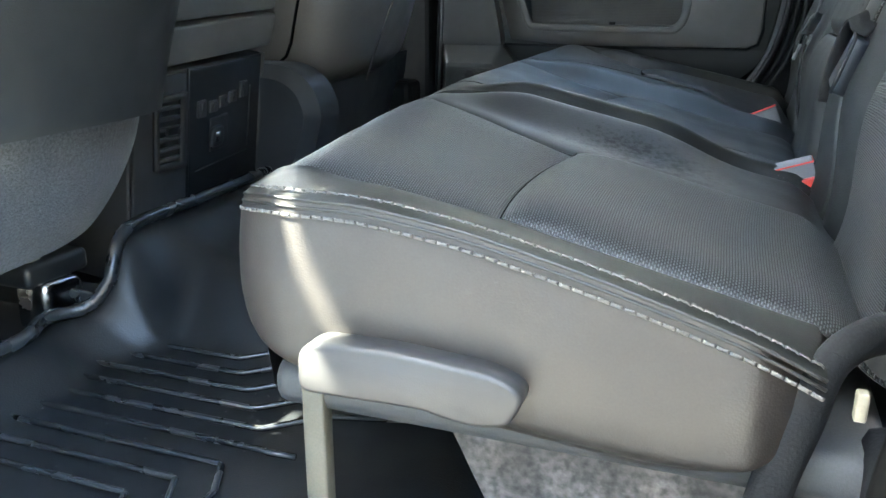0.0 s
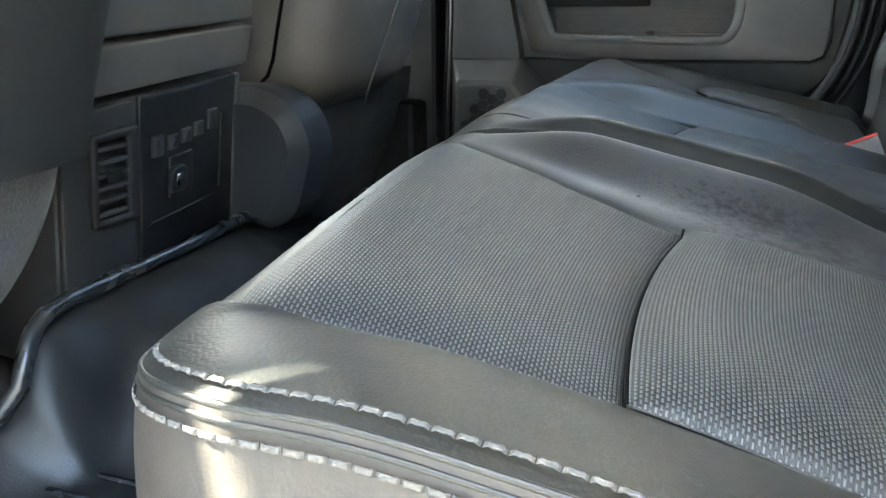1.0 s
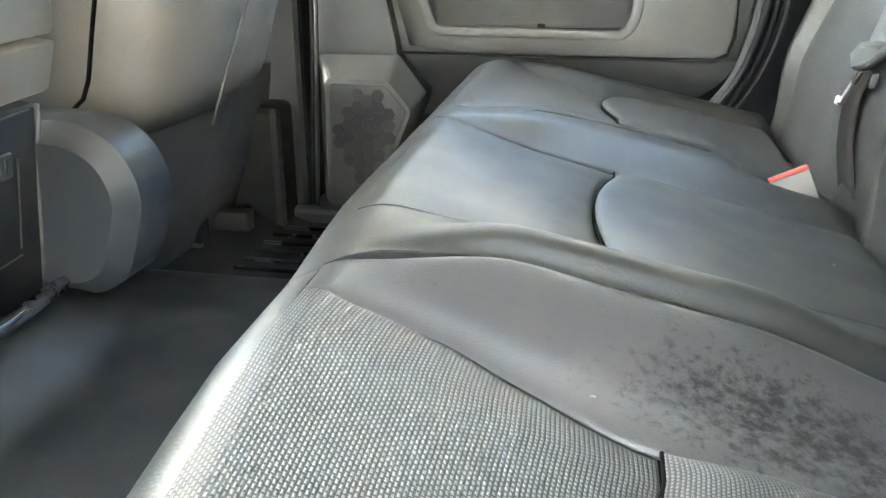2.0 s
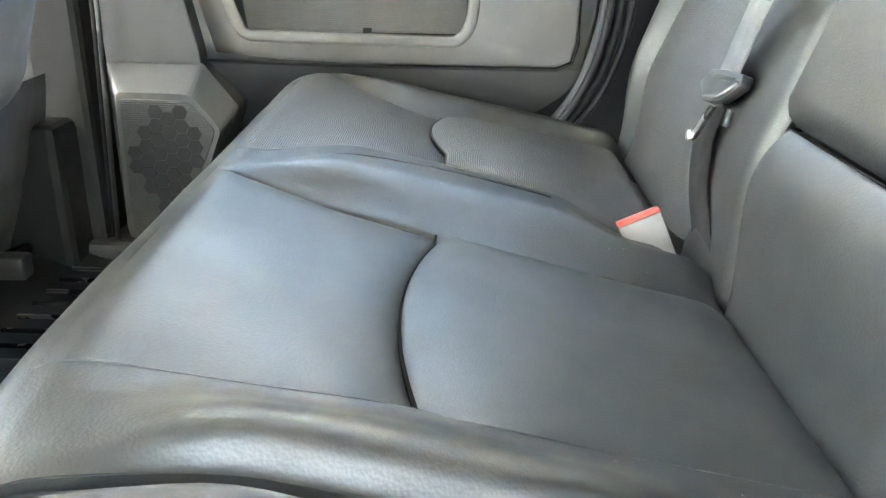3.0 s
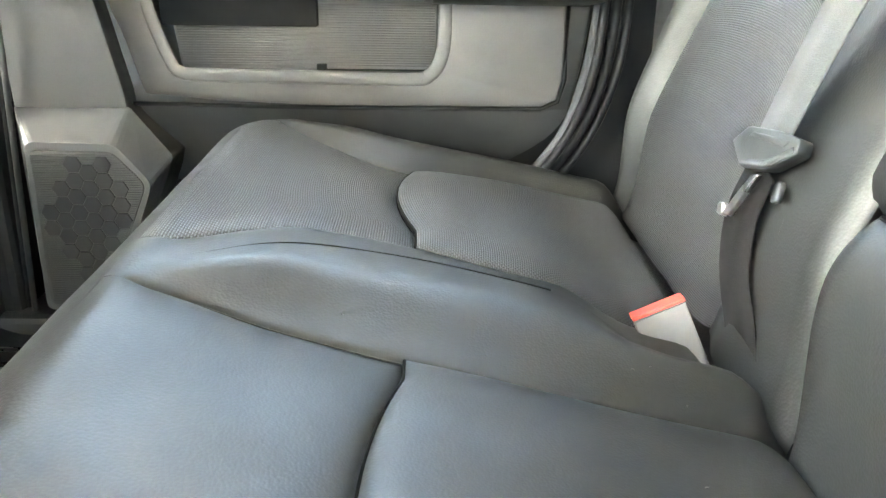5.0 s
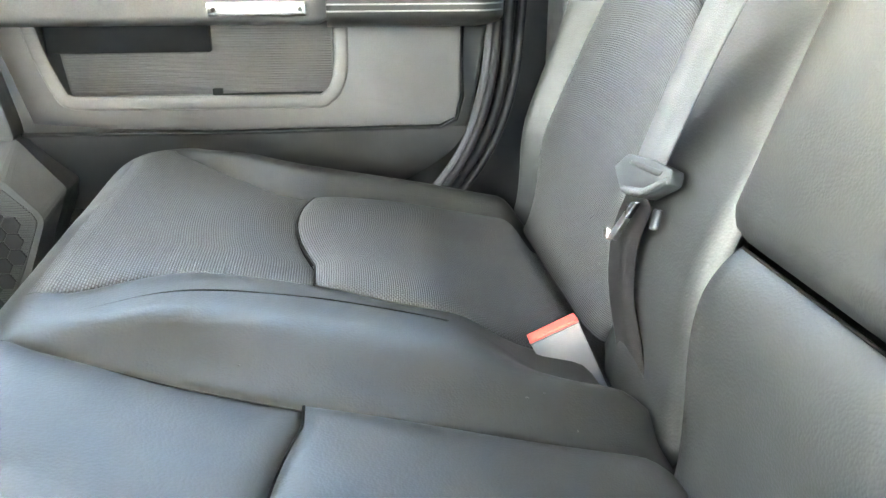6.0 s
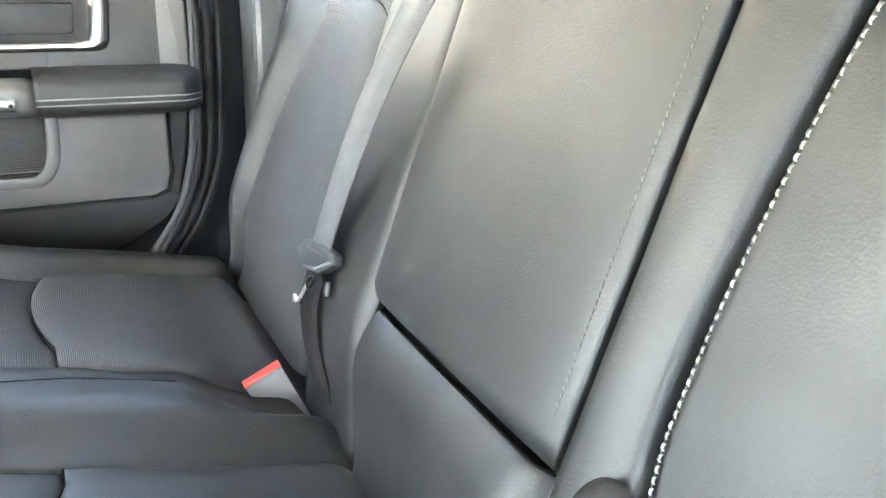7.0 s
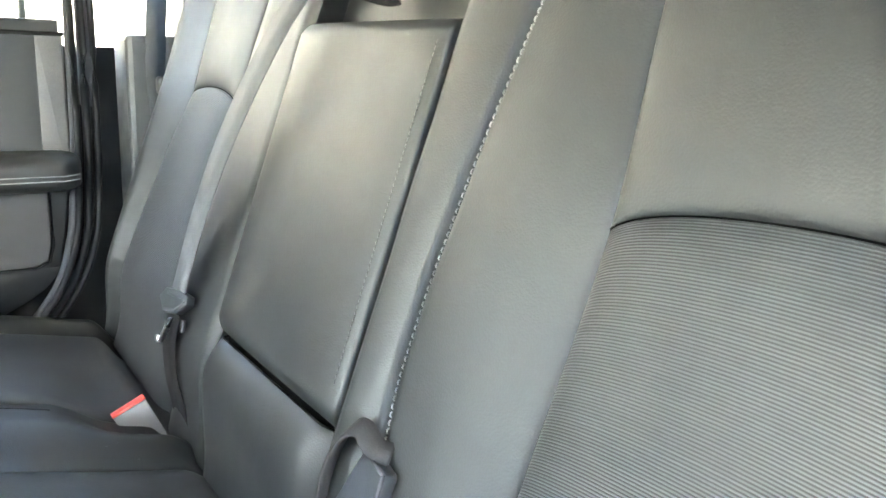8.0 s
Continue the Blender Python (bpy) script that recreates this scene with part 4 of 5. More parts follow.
arm = part("armrest_pad", rest_section(-0.104, 0.116, 0.466, 0.530, 2.092, 0.14), LEATHER, door, "black padded armrest with twin stitching")
for zz in (0.4960, 0.4880):
    pts = []
    for k in range(49):
        u = k / 48 * 0.985
        w = max(min(1, (1 - u) / 0.14) ** 0.5, 0.02)
        lift = (abs(zz - 0.498) / (0.032 * (0.75 + 0.25 * w))) ** (1 / 0.52)
        pts.append(Vector((lerp(-0.104, 0.116, u), DY + 0.0115 - (DY + 0.012 - 2.092) * math.sqrt(1 - lift * lift) ** 0.52 * (0.55 + 0.45 * w), zz)))
    part("stitching", tube(pts, 0.0011, 6), WHITE_THREAD, arm, "pale stitching")
pod = part("switch_pod", rest_section(-0.60, -0.098, 0.470, 0.516, 2.094, 0.028), DOOR_PLASTIC, door, "grey armrest front")
plate = part("switch_plate", box((-0.242, 2.0885, 0.483), (-0.126, 2.100, 0.500), 0.003), CHROME, pod, "bright metal switch plate")
for x in (-0.234, -0.134):
    part("screw", tube([(x, 2.0895, 0.4915), (x, 2.087, 0.4915)], 0.003, 8), DOOR_DARK, plate)
# upper door: padded panel, handle cup in its bright bezel, belt line
part("upper_panel", slab(rounded([(-0.64, 0.525), (-0.64, 0.715), (0.055, 0.715), (0.060, 0.525)], [0, 0.004, 0.012, 0.004]), facing(DY + 0.045), 0.022, 0.006), DOOR_PLASTIC, door, "grey upper door trim")
part("rear_trim", slab(rounded([(0.066, 0.47), (0.066, 0.718), (0.108, 0.718), (0.108, 0.47)], 0.004), facing(DY + 0.045), 0.026, 0.005), DOOR_PLASTIC, door, "grey rear door trim strip")
bez_o = rounded([(-0.22, 0.549), (0.0, 0.549), (0.006, 0.64), (-0.22, 0.64)], [0.012, 0.02, 0.012, 0.012], 6)
bez_i = rounded([(-0.21, 0.562), (-0.026, 0.562), (-0.020, 0.626), (-0.21, 0.626)], [0.008, 0.010, 0.006, 0.008], 6)
part("handle_bezel", frame_plate(bez_o, bez_i, facing(DY + 0.026), 0.010), CHROME, door, "bright chrome handle bezel")
hp = part("handle_cup", slab(bez_i, facing(DY + 0.024), 0.006, 0.003), DOOR_DARK, door, "dark door handle cup")
part("handle", slab(rounded([(-0.19, 0.572), (-0.045, 0.572), (-0.04, 0.616), (-0.19, 0.616)], 0.008), facing(DY + 0.018), 0.010, 0.004), DOOR_DARK, hp, "dark inner door handle")
# front of the door: upright trim above, chamfered speaker housing below
trim_out = [(-0.642, 0.332), (-0.655, 0.715), (-0.576, 0.715), (-0.520, 0.448), (-0.500, 0.352), (-0.498, 0.332)]
part("front_trim", slab(rounded(trim_out, [0.002, 0.002, 0.004, 0.01, 0.006, 0.004], 3), facing(DY + 0.05), 0.068, 0.006, 3), DOOR_MID, door, "grey upright trim ahead of pocket")


def housing(rows):
    """A box with chamfered sides, lofted through outlines at their own depths."""
    bm = bmesh.new()
    rings = [[bm.verts.new((a, y, b)) for a, b in rounded(o, r, 3)] for o, y, r in rows]
    for p, q in zip(rings, rings[1:]):
        n = len(p)
        for k in range(n):
            bm.faces.new((p[k], p[(k + 1) % n], q[(k + 1) % n], q[k]))
    bm.faces.new(rings[-1])
    bmesh.ops.recalc_face_normals(bm, faces=bm.faces)
    return bm


BASE = [(-0.645, 0.06), (-0.645, 0.334), (-0.497, 0.334), (-0.446, 0.268), (-0.478, 0.19), (-0.53, 0.06)]
FACE = [(-0.628, 0.06), (-0.622, 0.294), (-0.509, 0.292), (-0.466, 0.240), (-0.494, 0.17), (-0.545, 0.06)]
spk = part("speaker_housing", housing([(BASE, DY + 0.06, 0.006), (BASE, DY - 0.014, 0.006), (FACE, DY - 0.050, 0.012)]), DOOR_MID, door, "grey moulded speaker housing with chamfered edge", smooth=False)
grille = part("speaker_grille", slab(rounded([(-0.622, 0.068), (-0.616, 0.284), (-0.512, 0.282), (-0.474, 0.238), (-0.502, 0.172), (-0.551, 0.068)], 0.010), facing(DY - 0.049), 0.0025, 0.001), DOOR_DARK, spk, "dark ribbed speaker grille")


def grille_ribs():
    bms = []
    z = 0.074
    while z < 0.280:
        x1 = curve1([(0.068, -0.556), (0.172, -0.506), (0.238, -0.478), (0.282, -0.516)], z)
        bms.append(box((-0.616, DY - 0.0528, z), (x1, DY - 0.0512, z + 0.0014), 0.0, 1))
        z += 0.0032
    return join(*bms)


def hexes():
    """Honeycomb of thin raised cell walls over the middle of the grille."""
    cells, r = [], 0.0125
    for i in range(-5, 6):
        for j in range(-8, 9):
            cx, cz = -0.545 + i * r * 1.5, 0.190 + (j + (i % 2) * 0.5) * r * 1.732
            if ((cx + 0.545) / 0.058) ** 2 + ((cz - 0.190) / 0.082) ** 2 > 1 or cx > -0.500 + 0.5 * min(cz - 0.2, 0.04):
                continue
            o = [(cx + r * 0.96 * math.cos(k * math.pi / 3), cz + r * 0.96 * math.sin(k * math.pi / 3)) for k in range(6)]
            cells.append(slab(o, facing(DY - 0.0515), 0.0024, 0.0006, 1))
    return join(*cells)


part("ribs", grille_ribs(), DOOR_DARK, grille, smooth=False)
part("honeycomb", hexes(), GRILLE_CELL, grille, "dark honeycomb cells", smooth=False)
for off in (0.0, 0.012):
    part("edge_strip", tube([(-0.634 - off, DY - 0.03 + off, 0.72), (-0.640 - off, DY - 0.03 + off, 0.40), (-0.656 - off, DY - 0.03 + off, 0.05)], 0.0042, 8), SEAL if off else DOOR_DARK, door, "narrow strip down the door's front edge")

# window over the belt line
win = thing("window_1", "rear door window in dark frame", "window", kind="structure", at=(-0.25, 2.2, 0.74))
part("pane", box((-0.66, 2.205, 0.70), (0.32, 2.209, 1.17), 0), GLASS, win, "tinted privacy glass").visible_shadow = False
part("belt_strip", box((-0.64, 2.172, 0.714), (0.112, 2.205, 0.721), 0.002), SEAL, win, "black belt-line strip")
part("division_bar", box((0.050, 2.19, 0.716), (0.060, 2.212, 1.165), 0.003), DOOR_MID, win, "grey window division bar")
part("rear_bar", box((0.134, 2.185, 0.60), (0.158, 2.212, 1.165), 0.004), EDGE_GREY, win, "grey window frame bar")

# weatherstrips down the door's rear edge
seals = thing("door_seal", "black rubber weatherstrips along far door opening", "weatherstrip", at=(0.12, 2.18, 0.3))
for off, y, r in ((0.012, 2.165, 0.006), (0.030, 2.178, 0.007), (0.048, 2.186, 0.006)):
    path = [(0.106 + off, y, 1.15), (0.108 + off, y, 0.62), (0.104 + off, y, 0.46), (0.094 + off, y, 0.37), (0.062 + off, y, 0.285), (0.0 + off, y, 0.20), (-0.08 + off, y, 0.10)]
    part("strip", tube(smooth_path(path, 50), r, 8), SEAL, seals)
part("strip", ribbon(smooth_path([(0.119, 2.168, 1.15), (0.117, 2.168, 0.60), (0.109, 2.168, 0.45), (0.098, 2.168, 0.37), (0.070, 2.168, 0.29), (0.0, 2.168, 0.20)], 50), (1, 0, -0.5), 0.015, 0.004), EDGE_GREY, seals, "grey painted door edge")

nseals = thing("door_seal", "dark rubber weatherstrip along open doorway with pale clip", "weatherstrip", at=(0.11, 0.61, 0.1))
seal_line = smooth_path([(0.100, 0.61, 0.03), (0.112, 0.61, 0.20), (0.122, 0.61, 0.30), (0.145, 0.61, 0.45), (0.16, 0.61, 0.8)], 30)
part("strip", tube(seal_line, 0.006, 10), SEAM, nseals)
part("clip", box((0.098, 0.600, 0.280), (0.103, 0.606, 0.293), 0.001), BRACKET, nseals, "small cream clip")

# ---------------------------------------------------------------- centre console
con = thing("centre_console", "black centre console rear with air vent and switch panel", "console", at=(-0.8, CY, FLOOR))


def con_face(a, b, d=0.0):
    """The console's rear face, a little overhanging: a across the cab, b up, d out of it."""
    return Vector((-0.738 + 0.13 * (b - 0.34) + d * 0.992, a, b - d * 0.13))


cf = lambda d0: (lambda a, b, d: con_face(a, b, d0 + d))
part("body", slab(rounded([(1.165, 0.03), (1.165, 0.332), (1.50, 0.352), (1.50, 0.03)], 0.008), cf(-0.60), 0.598, 0.008), PLASTIC, con, "dark console body")
part("upper_trim", slab(rounded([(1.165, 0.342), (1.165, 0.396), (1.525, 0.416), (1.51, 0.364)], 0.006), cf(-0.60), 0.606, 0.010, 3), PADDED, con, "dark console trim band")
part("lid", slab(rounded([(1.165, 0.402), (1.165, 0.47), (1.53, 0.49), (1.53, 0.422)], 0.008), cf(-0.60), 0.602, 0.014, 3), PADDED, con, "grey padded console lid")
part("vent_panel", slab(rounded([(1.168, 0.10), (1.168, 0.330), (1.284, 0.337), (1.284, 0.10)], 0.004), cf(-0.004), 0.008, 0.002), PLASTIC, con)
vo = rounded([(1.208, 0.198), (1.208, 0.306), (1.281, 0.310), (1.281, 0.196)], 0.004, 2)
vi = rounded([(1.216, 0.208), (1.216, 0.298), (1.266, 0.300), (1.266, 0.207)], 0.003, 2)
vent = part("air_vent", frame_plate(vo, vi, cf(0.003), 0.007), SATIN, con, "grey plastic air vent frame")
part("duct", slab(vi, cf(0.003), 0.001, 0), GLOSS, vent)
for k in range(6):
    b0 = 0.210 + k * 0.0152
    part("slat", slab(rounded([(1.217, b0), (1.217, b0 + 0.0058), (1.265, b0 + 0.0062), (1.265, b0 + 0.0004)], 0.001, 1), cf(0.004), 0.005, 0.001), PLASTIC, vent)
part("slat_tab", slab(rounded([(1.232, 0.250), (1.232, 0.262), (1.254, 0.262), (1.254, 0.250)], 0.002), cf(0.008), 0.005, 0.001), SATIN, vent)
part("seam", tube([con_face(1.289, 0.341, 0.004), con_face(1.289, 0.24, 0.004), con_face(1.288, 0.10, 0.004)], 0.0022, 6), SATIN, con)
panel = part("switch_panel", slab(rounded([(1.294, 0.10), (1.294, 0.338), (1.494, 0.350), (1.494, 0.10)], 0.006), cf(-0.003), 0.006, 0.002), GLOSS, con, "gloss black switch panel")
part("panel_edge", tube([con_face(1.455, 0.300, 0.0045), con_face(1.452, 0.20, 0.0045)], 0.0013, 6), SATIN, panel)
part("panel_edge", tube([con_face(1.452, 0.192, 0.0045), con_face(1.31, 0.180, 0.0045)], 0.0010, 6), PLASTIC, panel)
part("side_edge", tube([con_face(1.490, 0.352, 0.004), con_face(1.487, 0.24, 0.004), con_face(1.487, 0.10, 0.004)], 0.0035, 6), PLASTIC, con)
for k, y in enumerate((1.322, 1.352, 1.378, 1.404, 1.434)):
    z = 0.263 + k * 0.005
    tall = 0.026 if k in (0, 4) else 0.018
    sw = part("switch", slab(rounded([(y - 0.010, z), (y - 0.010, z + tall), (y + 0.010, z + tall + 0.001), (y + 0.010, z + 0.001)], 0.002), cf(0.003), 0.004, 0.0012), PLASTIC, panel)
    part("mark", slab([(y - 0.004, z + 0.003), (y - (0.004 if k != 2 else -0.003), z + tall - 0.004), (y + (0.001 if k != 2 else 0.006), z + tall - 0.004), (y + 0.001 - (0.002 if k == 2 else 0), z + 0.003)], cf(0.007), 0.0007, 0), SATIN, sw)
out = part("power_outlet", slab(rounded([(1.345, 0.205), (1.345, 0.258), (1.392, 0.262), (1.392, 0.208)], 0.003), cf(0.003), 0.003, 0.001), SATIN, panel, "pale bordered power outlet")
part("cover", slab(rounded([(1.340, 0.212), (1.342, 0.246), (1.374, 0.248), (1.374, 0.214)], 0.012), cf(0.005), 0.007, 0.003), GLOSS, out, "round black outlet cover")
part("mark", slab([(1.350, 0.222), (1.350, 0.238), (1.362, 0.238), (1.362, 0.222)], cf(0.0122), 0.0006, 0), CHROME, out)

# ---------------------------------------------------------------- front seats
drv = thing("front_seat", "driver seat back in black vinyl with grey cloth lower panel", "seat", "front seats", at=(-0.7, 0.88, FLOOR))


def seatback(yc, hw, x0, z0, z1, x_top):
    """Upper shell of a front seat, leaning back, wrapped round its sides."""
    def fn(u, v):
        a = math.pi * (v - 0.5)
        s, c = math.sin(a), math.cos(a)
        z = lerp(z0, z1, u)
        half_w = hw * (1 + 0.5 * min(u, 0.3))
        x = lerp(x0, x_top, u ** 1.2)
        return Vector((x - 0.22 + 0.22 * abs(c) ** 0.35 + 0.012 * (1 - s * s), yc + math.copysign(abs(s) ** 0.55, s) * half_w, z))

    return grid(fn, 40, 48)


part("back_shell", seatback(0.900, 0.218, -0.60, 0.315, 1.0, -0.38), SEAT_BLACK, drv, "matt black vinyl seat back")


def lower_cloth(yc, hw):
    def fn(u, v):
        a = math.pi * (v - 0.5)
        s, c = math.sin(a), math.cos(a)
        z = lerp(0.165 + 0.03 * s, 0.335, u)
        w = hw * lerp(0.80, 1.0, u ** 0.7)
        return Vector((-0.86 + 0.245 * abs(c) ** 0.4 - 0.06 * (1 - u) ** 2, yc + math.copysign(abs(s) ** 0.6, s) * w, z))

    return grid(fn, 24, 48)


part("lower_panel", lower_cloth(0.905, 0.215), FELT, drv, "grey carpet-cloth lower panel")
part("seat_base", box((-1.25, 0.66, 0.15), (-0.74, 1.10, 0.34), 0.04, 3), SEAT_BLACK, drv, "dark seat base")
part("rail", box((-1.2, 1.02, 0.05), (-0.66, 1.05, 0.085), 0.004), GLOSS, drv, "black steel seat rail")
part("rail", box((-1.2, 0.72, 0.05), (-0.66, 0.75, 0.085), 0.004), GLOSS, drv, "black steel seat rail")
part("rail_bracket", box((-0.84, 0.95, 0.105), (-0.735, 1.05, 0.135), 0.008), GLOSS, drv, "black rail bracket")
part("rail_foot", slab(rounded([(0.965, 0.045), (0.968, 0.11), (1.03, 0.105), (1.035, 0.045)], 0.012), lambda a, b, d: Vector((-0.775 + d, a, b)), 0.045, 0.014, 3), METAL, drv, "bright steel rail foot")
part("bolt", join(tube([(-0.76, 0.975, 0.135), (-0.76, 0.975, 0.152)], 0.016, 6), tube([(-0.76, 0.975, 0.150), (-0.76, 0.975, 0.160)], 0.009, 12)), BRACKET, drv, "zinc-plated seat bolt")

pas = thing("front_seat", "passenger seat back in black leather with pale seam", "seat", "front seats", at=(-0.8, 1.87, FLOOR))


def pass_back(u, v):
    a = math.pi * (v - 0.5)
    s, c = math.sin(a), math.cos(a)
    z = lerp(0.285 + 0.012 * s + 0.03 * abs(s) ** 3, 1.0, u)
    w = 0.205 * (0.94 + 0.14 * min(u * 2, 1))
    x = lerp(-0.655, -0.42, u ** 1.1)
    round_low = 0.05 * max(0, 1 - u / 0.08) ** 2
    return Vector((x - 0.24 + 0.24 * abs(c) ** 0.4 - round_low, 1.79 + math.copysign(abs(s) ** 0.55, s) * w, z))


part("back_shell", grid(pass_back, 50, 56), HAZED_LEATHER, pas, "black leather seat back, lightened for haze")
part("side_seam", tube([Vector((-0.648 + 0.235 * t ** 1.1 + 0.002, 1.715 + 0.20 * t, 0.287 + 0.715 * t)) for t in np.linspace(0, 1, 30)], 0.0018, 6), THREAD, pas, "pale seam down the back")
part("hinge_cover", slab(rounded([(-0.98, 0.125), (-0.98, 0.335), (-0.70, 0.33), (-0.655, 0.305), (-0.63, 0.25), (-0.662, 0.15), (-0.70, 0.125)], 0.06, 9), lambda a, b, d: Vector((a, 1.575 - d, b)), 0.09, 0.022, 1), HINGE, pas, "dark grey plastic hinge cover with bevelled rim", smooth=False)
pleat = []
for u in np.linspace(0.02, 1, 30):
    p = pass_back(u, 0.5 + math.asin(-0.966) / math.pi)
    pleat.append(p + Vector((0.001, -0.001, 0)))
part("pleat", tube(pleat, 0.0028, 6), SEAM, pas, "dark sewn pleat")


def valance(u, v):
    z = lerp(0.05, 0.32, u)
    y = lerp(1.56, 2.10, v)
    return Vector((-0.70 - 0.08 * (1 - u) ** 1.5 - 0.02 * math.cos(v * math.pi) ** 2, y, z))


part("valance", grid(valance, 16, 24), PLASTIC, pas, "dark plastic seat valance")
part("seat_base", box((-1.25, 1.60, 0.17), (-0.78, 2.02, 0.30), 0.03, 3), SEAT_BLACK, pas, "dark seat base")
part("rail", box((-1.2, 1.64, 0.05), (-0.72, 1.67, 0.085), 0.004), GLOSS, pas, "black steel seat rail")
part("rail", box((-1.2, 1.95, 0.05), (-0.72, 1.98, 0.085), 0.004), GLOSS, pas, "black steel seat rail")
part("rail_foot", box((-0.805, 1.865, 0.045), (-0.765, 1.905, 0.105), 0.008), METAL, pas, "bright steel rail foot")

# ---------------------------------------------------------------- floor mat
mat = thing("floor_mat", "black moulded rubber floor liner with raised ribs and rim", "floor mat", at=(-0.5, CY, FLOOR))


def mat_front(y):
    return curve1([(0.6, -0.66), (0.80, -0.70), (0.89, -0.69), (0.945, -0.712), (0.985, -0.69), (1.0, -0.679), (1.012, -0.668), (1.03, -0.674), (1.06, -0.679), (1.11, -0.69), (1.2, -0.692), (1.3, -0.695), (1.37, -0.70), (1.5, -0.74), (1.6, -0.80), (1.75, -0.82), (2.0, -0.78), (2.12, -0.74)], y)


def mat_z(x, y):
    """The liner: flat wells, a hump over the tunnel, a wall rising to the lip along its front."""
    base = FLOOR + 0.004 + 0.085 * smoothstep(1.02, 1.16, y) * smoothstep(1.76, 1.62, y)
    lip = curve1([(0.6, 0.06), (0.99, 0.068), (1.012, 0.10), (1.03, 0.128), (1.06, 0.150), (1.37, 0.150), (1.6, 0.11), (1.7, 0.06), (2.12, 0.05)], y)
    return lerp(base, max(lip, base), smoothstep(mat_front(y) + 0.09, mat_front(y), x))


def mat_fn(u, v):
    y = lerp(0.62, 2.12, v)
    x = lerp(mat_front(y), -0.05, u)
    return Vector((x, y, mat_z(x, y)))


part("sheet", grid(mat_fn, 60, 120, lu=0.7, lv=1.5), RUBBER, mat)
rimpts = [Vector((mat_front(y), y, mat_z(mat_front(y), y) + 0.010)) for y in np.linspace(0.62, 2.12, 120)]
part("rim", tube(rimpts, 0.0085, 10), RIM_RUBBER, mat, "raised rubber rim")
RZ = FLOOR + 0.0086
for k in range(9):
    y = 1.017 - 0.0336 * k
    xc = (-0.492, -0.466, -0.437, -0.407, -0.377, -0.349, -0.378, -0.404, -0.431)[k]
    tail = [(xc + 0.05, y + 0.045, RZ), (xc + 0.16, y + 0.075, RZ)] if k < 5 else [(xc + 0.02, y - 0.04, RZ), (xc + 0.03, y - 0.2, RZ)] if k > 5 else [(xc + 0.03, y, RZ)]
    part("rib", tube([(-0.735 - 0.004 * k, y, RZ), (xc - 0.004, y, RZ), (xc + 0.001, y + (0.002 if k < 5 else -0.002), RZ)] + tail, 0.0035, 6, flat=0.9), RIM_RUBBER, mat)
for k in range(9):
    y = 1.72 + 0.041 * k
    part("rib", tube([(-0.70, y, RZ), (-0.25, y, RZ)], 0.0035, 6, flat=0.9), RIM_RUBBER, mat)

board = thing("storage_board", "worn grey board lying under the rear seat", "board", at=(0.0, 0.8, FLOOR))
part("panel", slab([(-0.135, 0.155), (-0.07, FLOOR + 0.005), (0.12, FLOOR + 0.005), (0.10, 0.16)], lambda a, b, d: Vector((a, 0.775 - d, b)), 0.02, 0.003), BOARD, board)

# ---------------------------------------------------------------- the cab round it
def structure(name, bm, mat_, label, category="structure", smooth=False):
    return tagged(part(name, bm, mat_, None, label, smooth), category=category, kind="structure")


structure("floor", box((-2.1, 0.56, -0.02), (0.60, 2.20, FLOOR), 0), CARPET, "dark carpeted cab floor", "floor")
# runs on over the windscreen, out of view, to keep the sun out
structure("ceiling", box((-2.05, 0.55, 1.17), (0.62, 2.24, 1.22), 0.01), HEADLINER, "grey cloth headliner", "ceiling")
structure("wall_rear", join(box((0.52, 0.55, -0.02), (0.60, 2.24, 0.82), 0), box((0.52, 0.55, 0.82), (0.60, 0.68, 1.17), 0), box((0.52, 2.08, 0.82), (0.60, 2.24, 1.17), 0), box((0.52, 0.68, 1.10), (0.60, 2.08, 1.17), 0)), DOOR_PLASTIC, "grey trimmed rear cab wall with window opening", "wall")
# far side: pillars, front door, sill
structure("pillar_far_rear", join(box((0.20, 2.14, -0.02), (0.52, 2.24, 0.722), 0.01), box((0.30, 2.14, 0.72), (0.52, 2.24, 1.17), 0.01)), DOOR_MID, "grey plastic rear pillar trim", "pillar")
structure("pillar_far_middle", join(box((-0.76, 2.12, 0.0), (-0.67, 2.24, 1.17), 0.012), box((-0.80, 2.05, 0.0), (-0.695, 2.14, 0.25), 0.014)), SEAL, "dark plastic middle pillar trim", "pillar")
structure("wall_far_front", box((-2.1, 2.16, -0.02), (-0.77, 2.24, 0.72), 0.01), PLASTIC, "dark front door panel", "wall")
structure("wall_far_outer", box((-0.70, 2.232, -0.05), (0.55, 2.26, 0.70), 0), SEAL, "dark inner side of body", "wall")
structure("sill_far", box((-0.75, 2.10, -0.02), (0.2, 2.235, 0.05), 0.01), DOOR_DARK, "dark sill plate", "sill")
# near side: opening for the open door
def leaning(bm, ref):
    """Leans a frame above the belt line, so that the sun slit slants."""
    for v in bm.verts:
        v.co.y += 0.45 * (max(v.co.z, 0.70) - ref)
    return bm


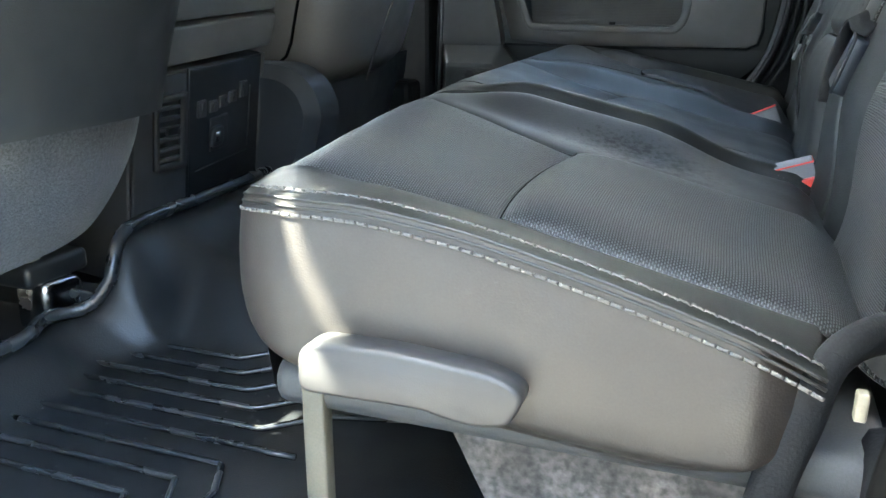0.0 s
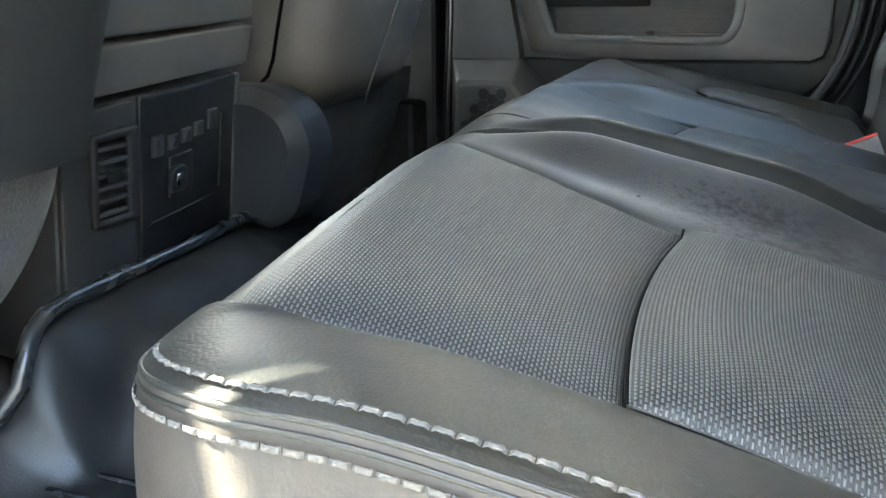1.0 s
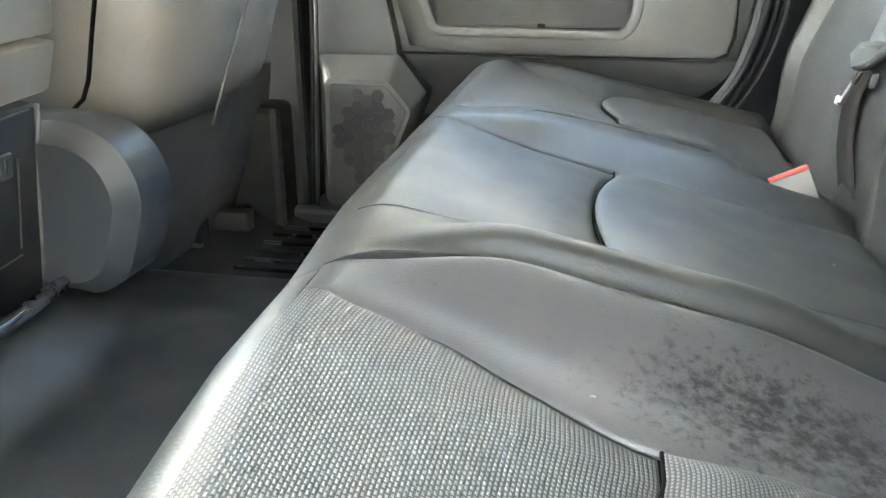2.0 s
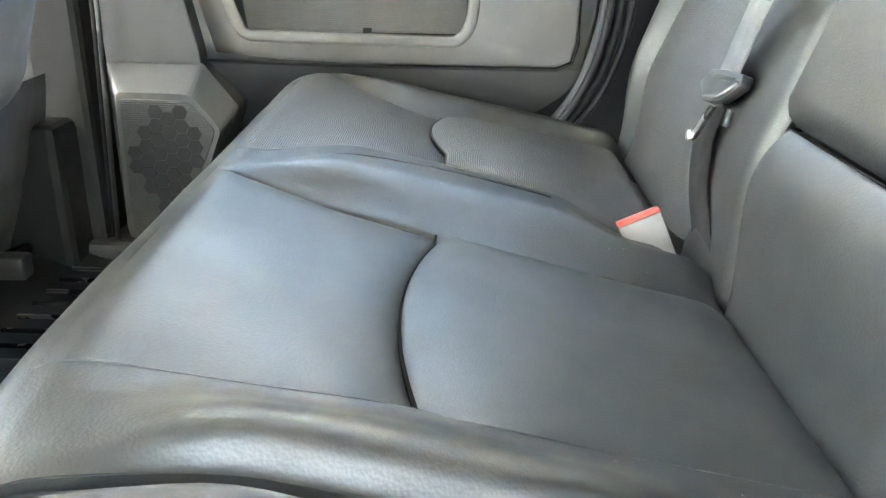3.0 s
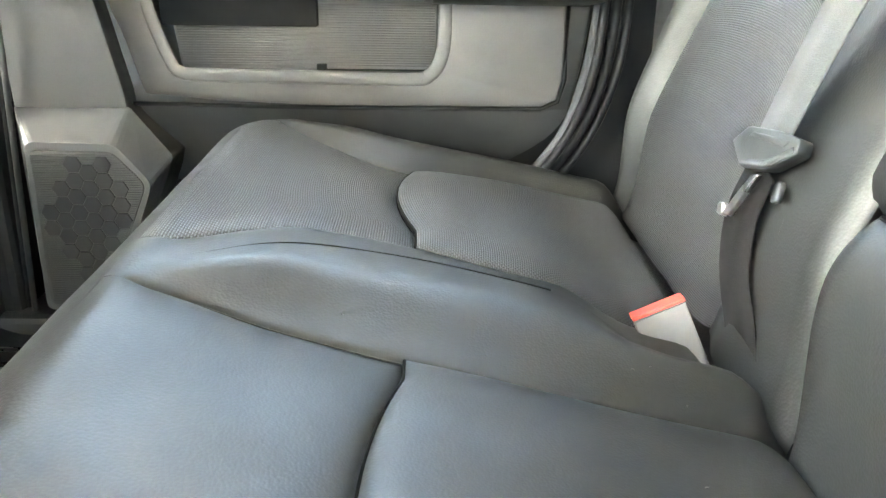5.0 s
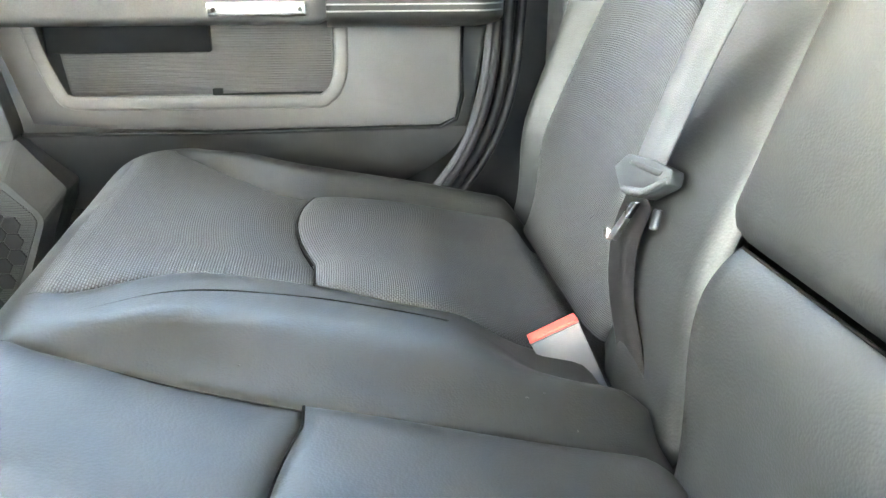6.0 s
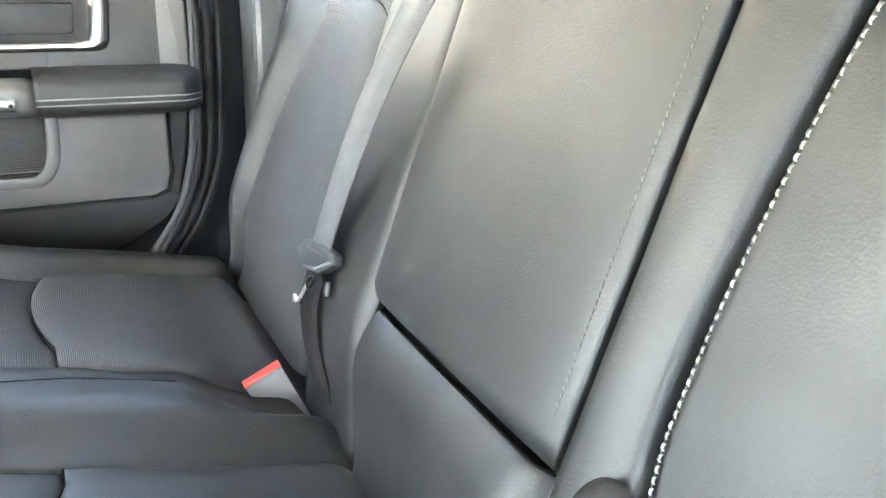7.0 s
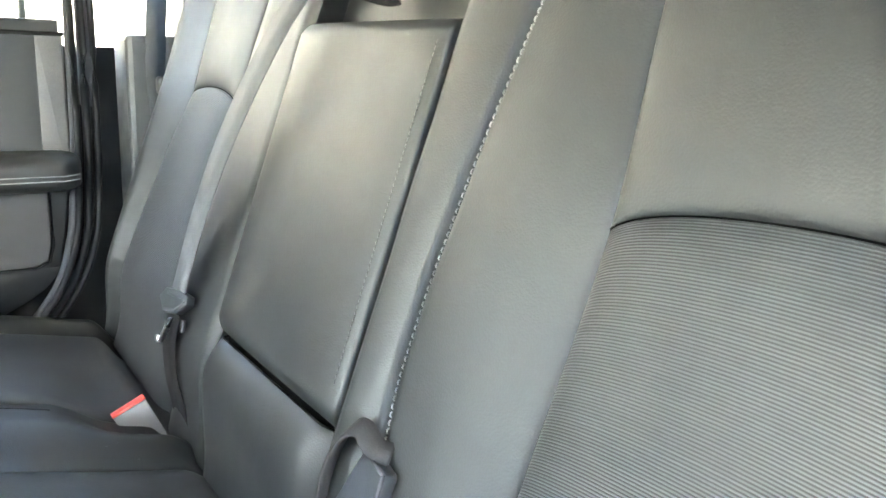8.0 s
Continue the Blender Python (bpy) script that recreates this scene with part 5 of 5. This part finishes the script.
# out of view; its edges and lean are set to cut a sun streak
structure("pillar_near_sun_slit", leaning(join(box((-0.76, 0.505, 0.0), (-0.69, 0.815, 0.70), 0), box((-0.76, 0.505, 0.70), (-0.69, 0.68, 1.17), 0)), 0.904), PLASTIC, "dark plastic middle pillar trim", "pillar")
structure("wall_near_front", box((-2.1, 0.52, -0.02), (-0.76, 0.60, 0.72), 0.01), PLASTIC, "dark front door panel", "wall")
# carried outward beyond the view to shade the near backrest
structure("pillar_near_rear", box((0.17, 0.47, -0.02), (0.52, 0.66, 1.17), 0.02), SEAL, "dark plastic rear pillar trim with rubber seal", "pillar")
# added out of view to keep the sun off the near cushion
structure("header_near_sunblock", box((-0.76, 0.50, 1.03), (0.2, 0.58, 1.2), 0.01), PLASTIC, "dark roof rail over open doorway, unseen, added to block sun", "roof rail")
structure("sill_near", box((-0.70, 0.50, -0.10), (0.2, 0.62, 0.03), 0.012), PLASTIC, "dark sill plate", "sill")
# dashboard closes the front; the unseen header is lowered to dim windscreen light
structure("wall_front", join(box((-2.2, 0.55, -0.02), (-1.75, 2.22, 0.68), 0.06), box((-2.1, 0.55, 0.97), (-1.95, 2.22, 1.18), 0.02)), PLASTIC, "dark dashboard and unseen windscreen header lowered to cut light", "wall")
structure("ground", box((-300, -300, -0.85), (300, 300, -0.80), 0), GROUND, "pale concrete ground outside", "ground")

structure("wall_outside_far", box((-7.0, 5.0, -0.82), (7.0, 5.2, 2.4), 0), CREAM, "plain cream rendered wall across from far windows", "wall")
# added out of view: keeps low sky light out of the near doorway
structure("wall_sky_block", box((-3.2, -2.2, -0.82), (4.0, -2.0, 2.8), 0), STUCCO, "plain beige rendered wall, unseen, added to block low sky light", "wall")

# the opened rear door, swung out ahead of the opening; unseen, added to block the sun
odoor = thing("rear_door", "white rear door standing wide open, unseen, added to block the sun", "door", at=(-0.76, 0.0, -0.1))
swing = Matrix.Translation((-0.80, 0.44, 0)) @ Matrix.Rotation(radians(35), 4, "Z") @ Matrix.Translation((0.80, -0.44, 0))


def swung(bm):
    bmesh.ops.transform(bm, matrix=swing, verts=bm.verts)
    return bm


part("door_shell", swung(box((-0.84, -0.45, -0.15), (-0.76, 0.50, 0.76), 0.02)), BODY, odoor)
# overtall frame with a wide leaning post, shaped to bound the sun streak
part("sun_slit_frame", swung(join(leaning(box((-0.82, 0.22, 0.74), (-0.78, 0.432, 1.40), 0), 1.03), box((-0.82, -0.45, 0.71), (-0.78, -0.38, 1.30), 0.008), box((-0.82, -0.45, 1.18), (-0.78, 0.440, 1.42), 0.008))), BODY, odoor, "white window frame shaped to cut a sun streak")

# opaque, so no sun comes through the window
part("sun_block_pane", swung(box((-0.803, -0.40, 0.70), (-0.797, 0.36, 1.2), 0)), GLOSS, odoor, "opaque dark pane that blocks the sun")

TINT = bpy.data.materials.new("tinted_glass")
TINT.use_nodes = True
tb = TINT.node_tree.nodes["Principled BSDF"]
tb.inputs["Transmission Weight"].default_value, tb.inputs["Roughness"].default_value = 1.0, 0.0
tb.inputs["Base Color"].default_value, tb.inputs["IOR"].default_value = (0.42, 0.45, 0.44, 1), 1.02
rwin = thing("window_2", "tinted rear cab window", "window", kind="structure", at=(0.56, CY, 0.82))
part("pane", box((0.555, 0.68, 0.82), (0.562, 2.08, 1.10), 0), TINT, rwin, "grey tinted glass").visible_shadow = False

# specks of lint lying on the leather
rng = random.Random(5)
lint = bmesh.new()
for k in range(46):
    y, s = rng.uniform(0.8, 2.0), rng.uniform(-0.2, 0.1)
    p = wrap(s, y, 0.0095)
    a = rng.uniform(0, math.pi)
    d = Vector((math.cos(a), math.sin(a), 0)) * rng.uniform(0.0004, 0.0011)
    tube([p - d, p + Vector((0, 0, 0.0004)), p + d], 0.0003, 5, lint)
for k in range(26):
    x, y = rng.uniform(-0.62, -0.32), rng.uniform(0.7, 1.05)
    p = Vector((x, y, mat_z(x, y) + 0.0006))
    tube([p - Vector((0.0007, 0, 0)), p + Vector((0.0007, 0.0004, 0.0003))], 0.0005, 5, lint)
tagged(part("lint", lint, THREAD, None, "tiny pale lint specks scattered on seats and mat"), category="lint", kind="stuff")
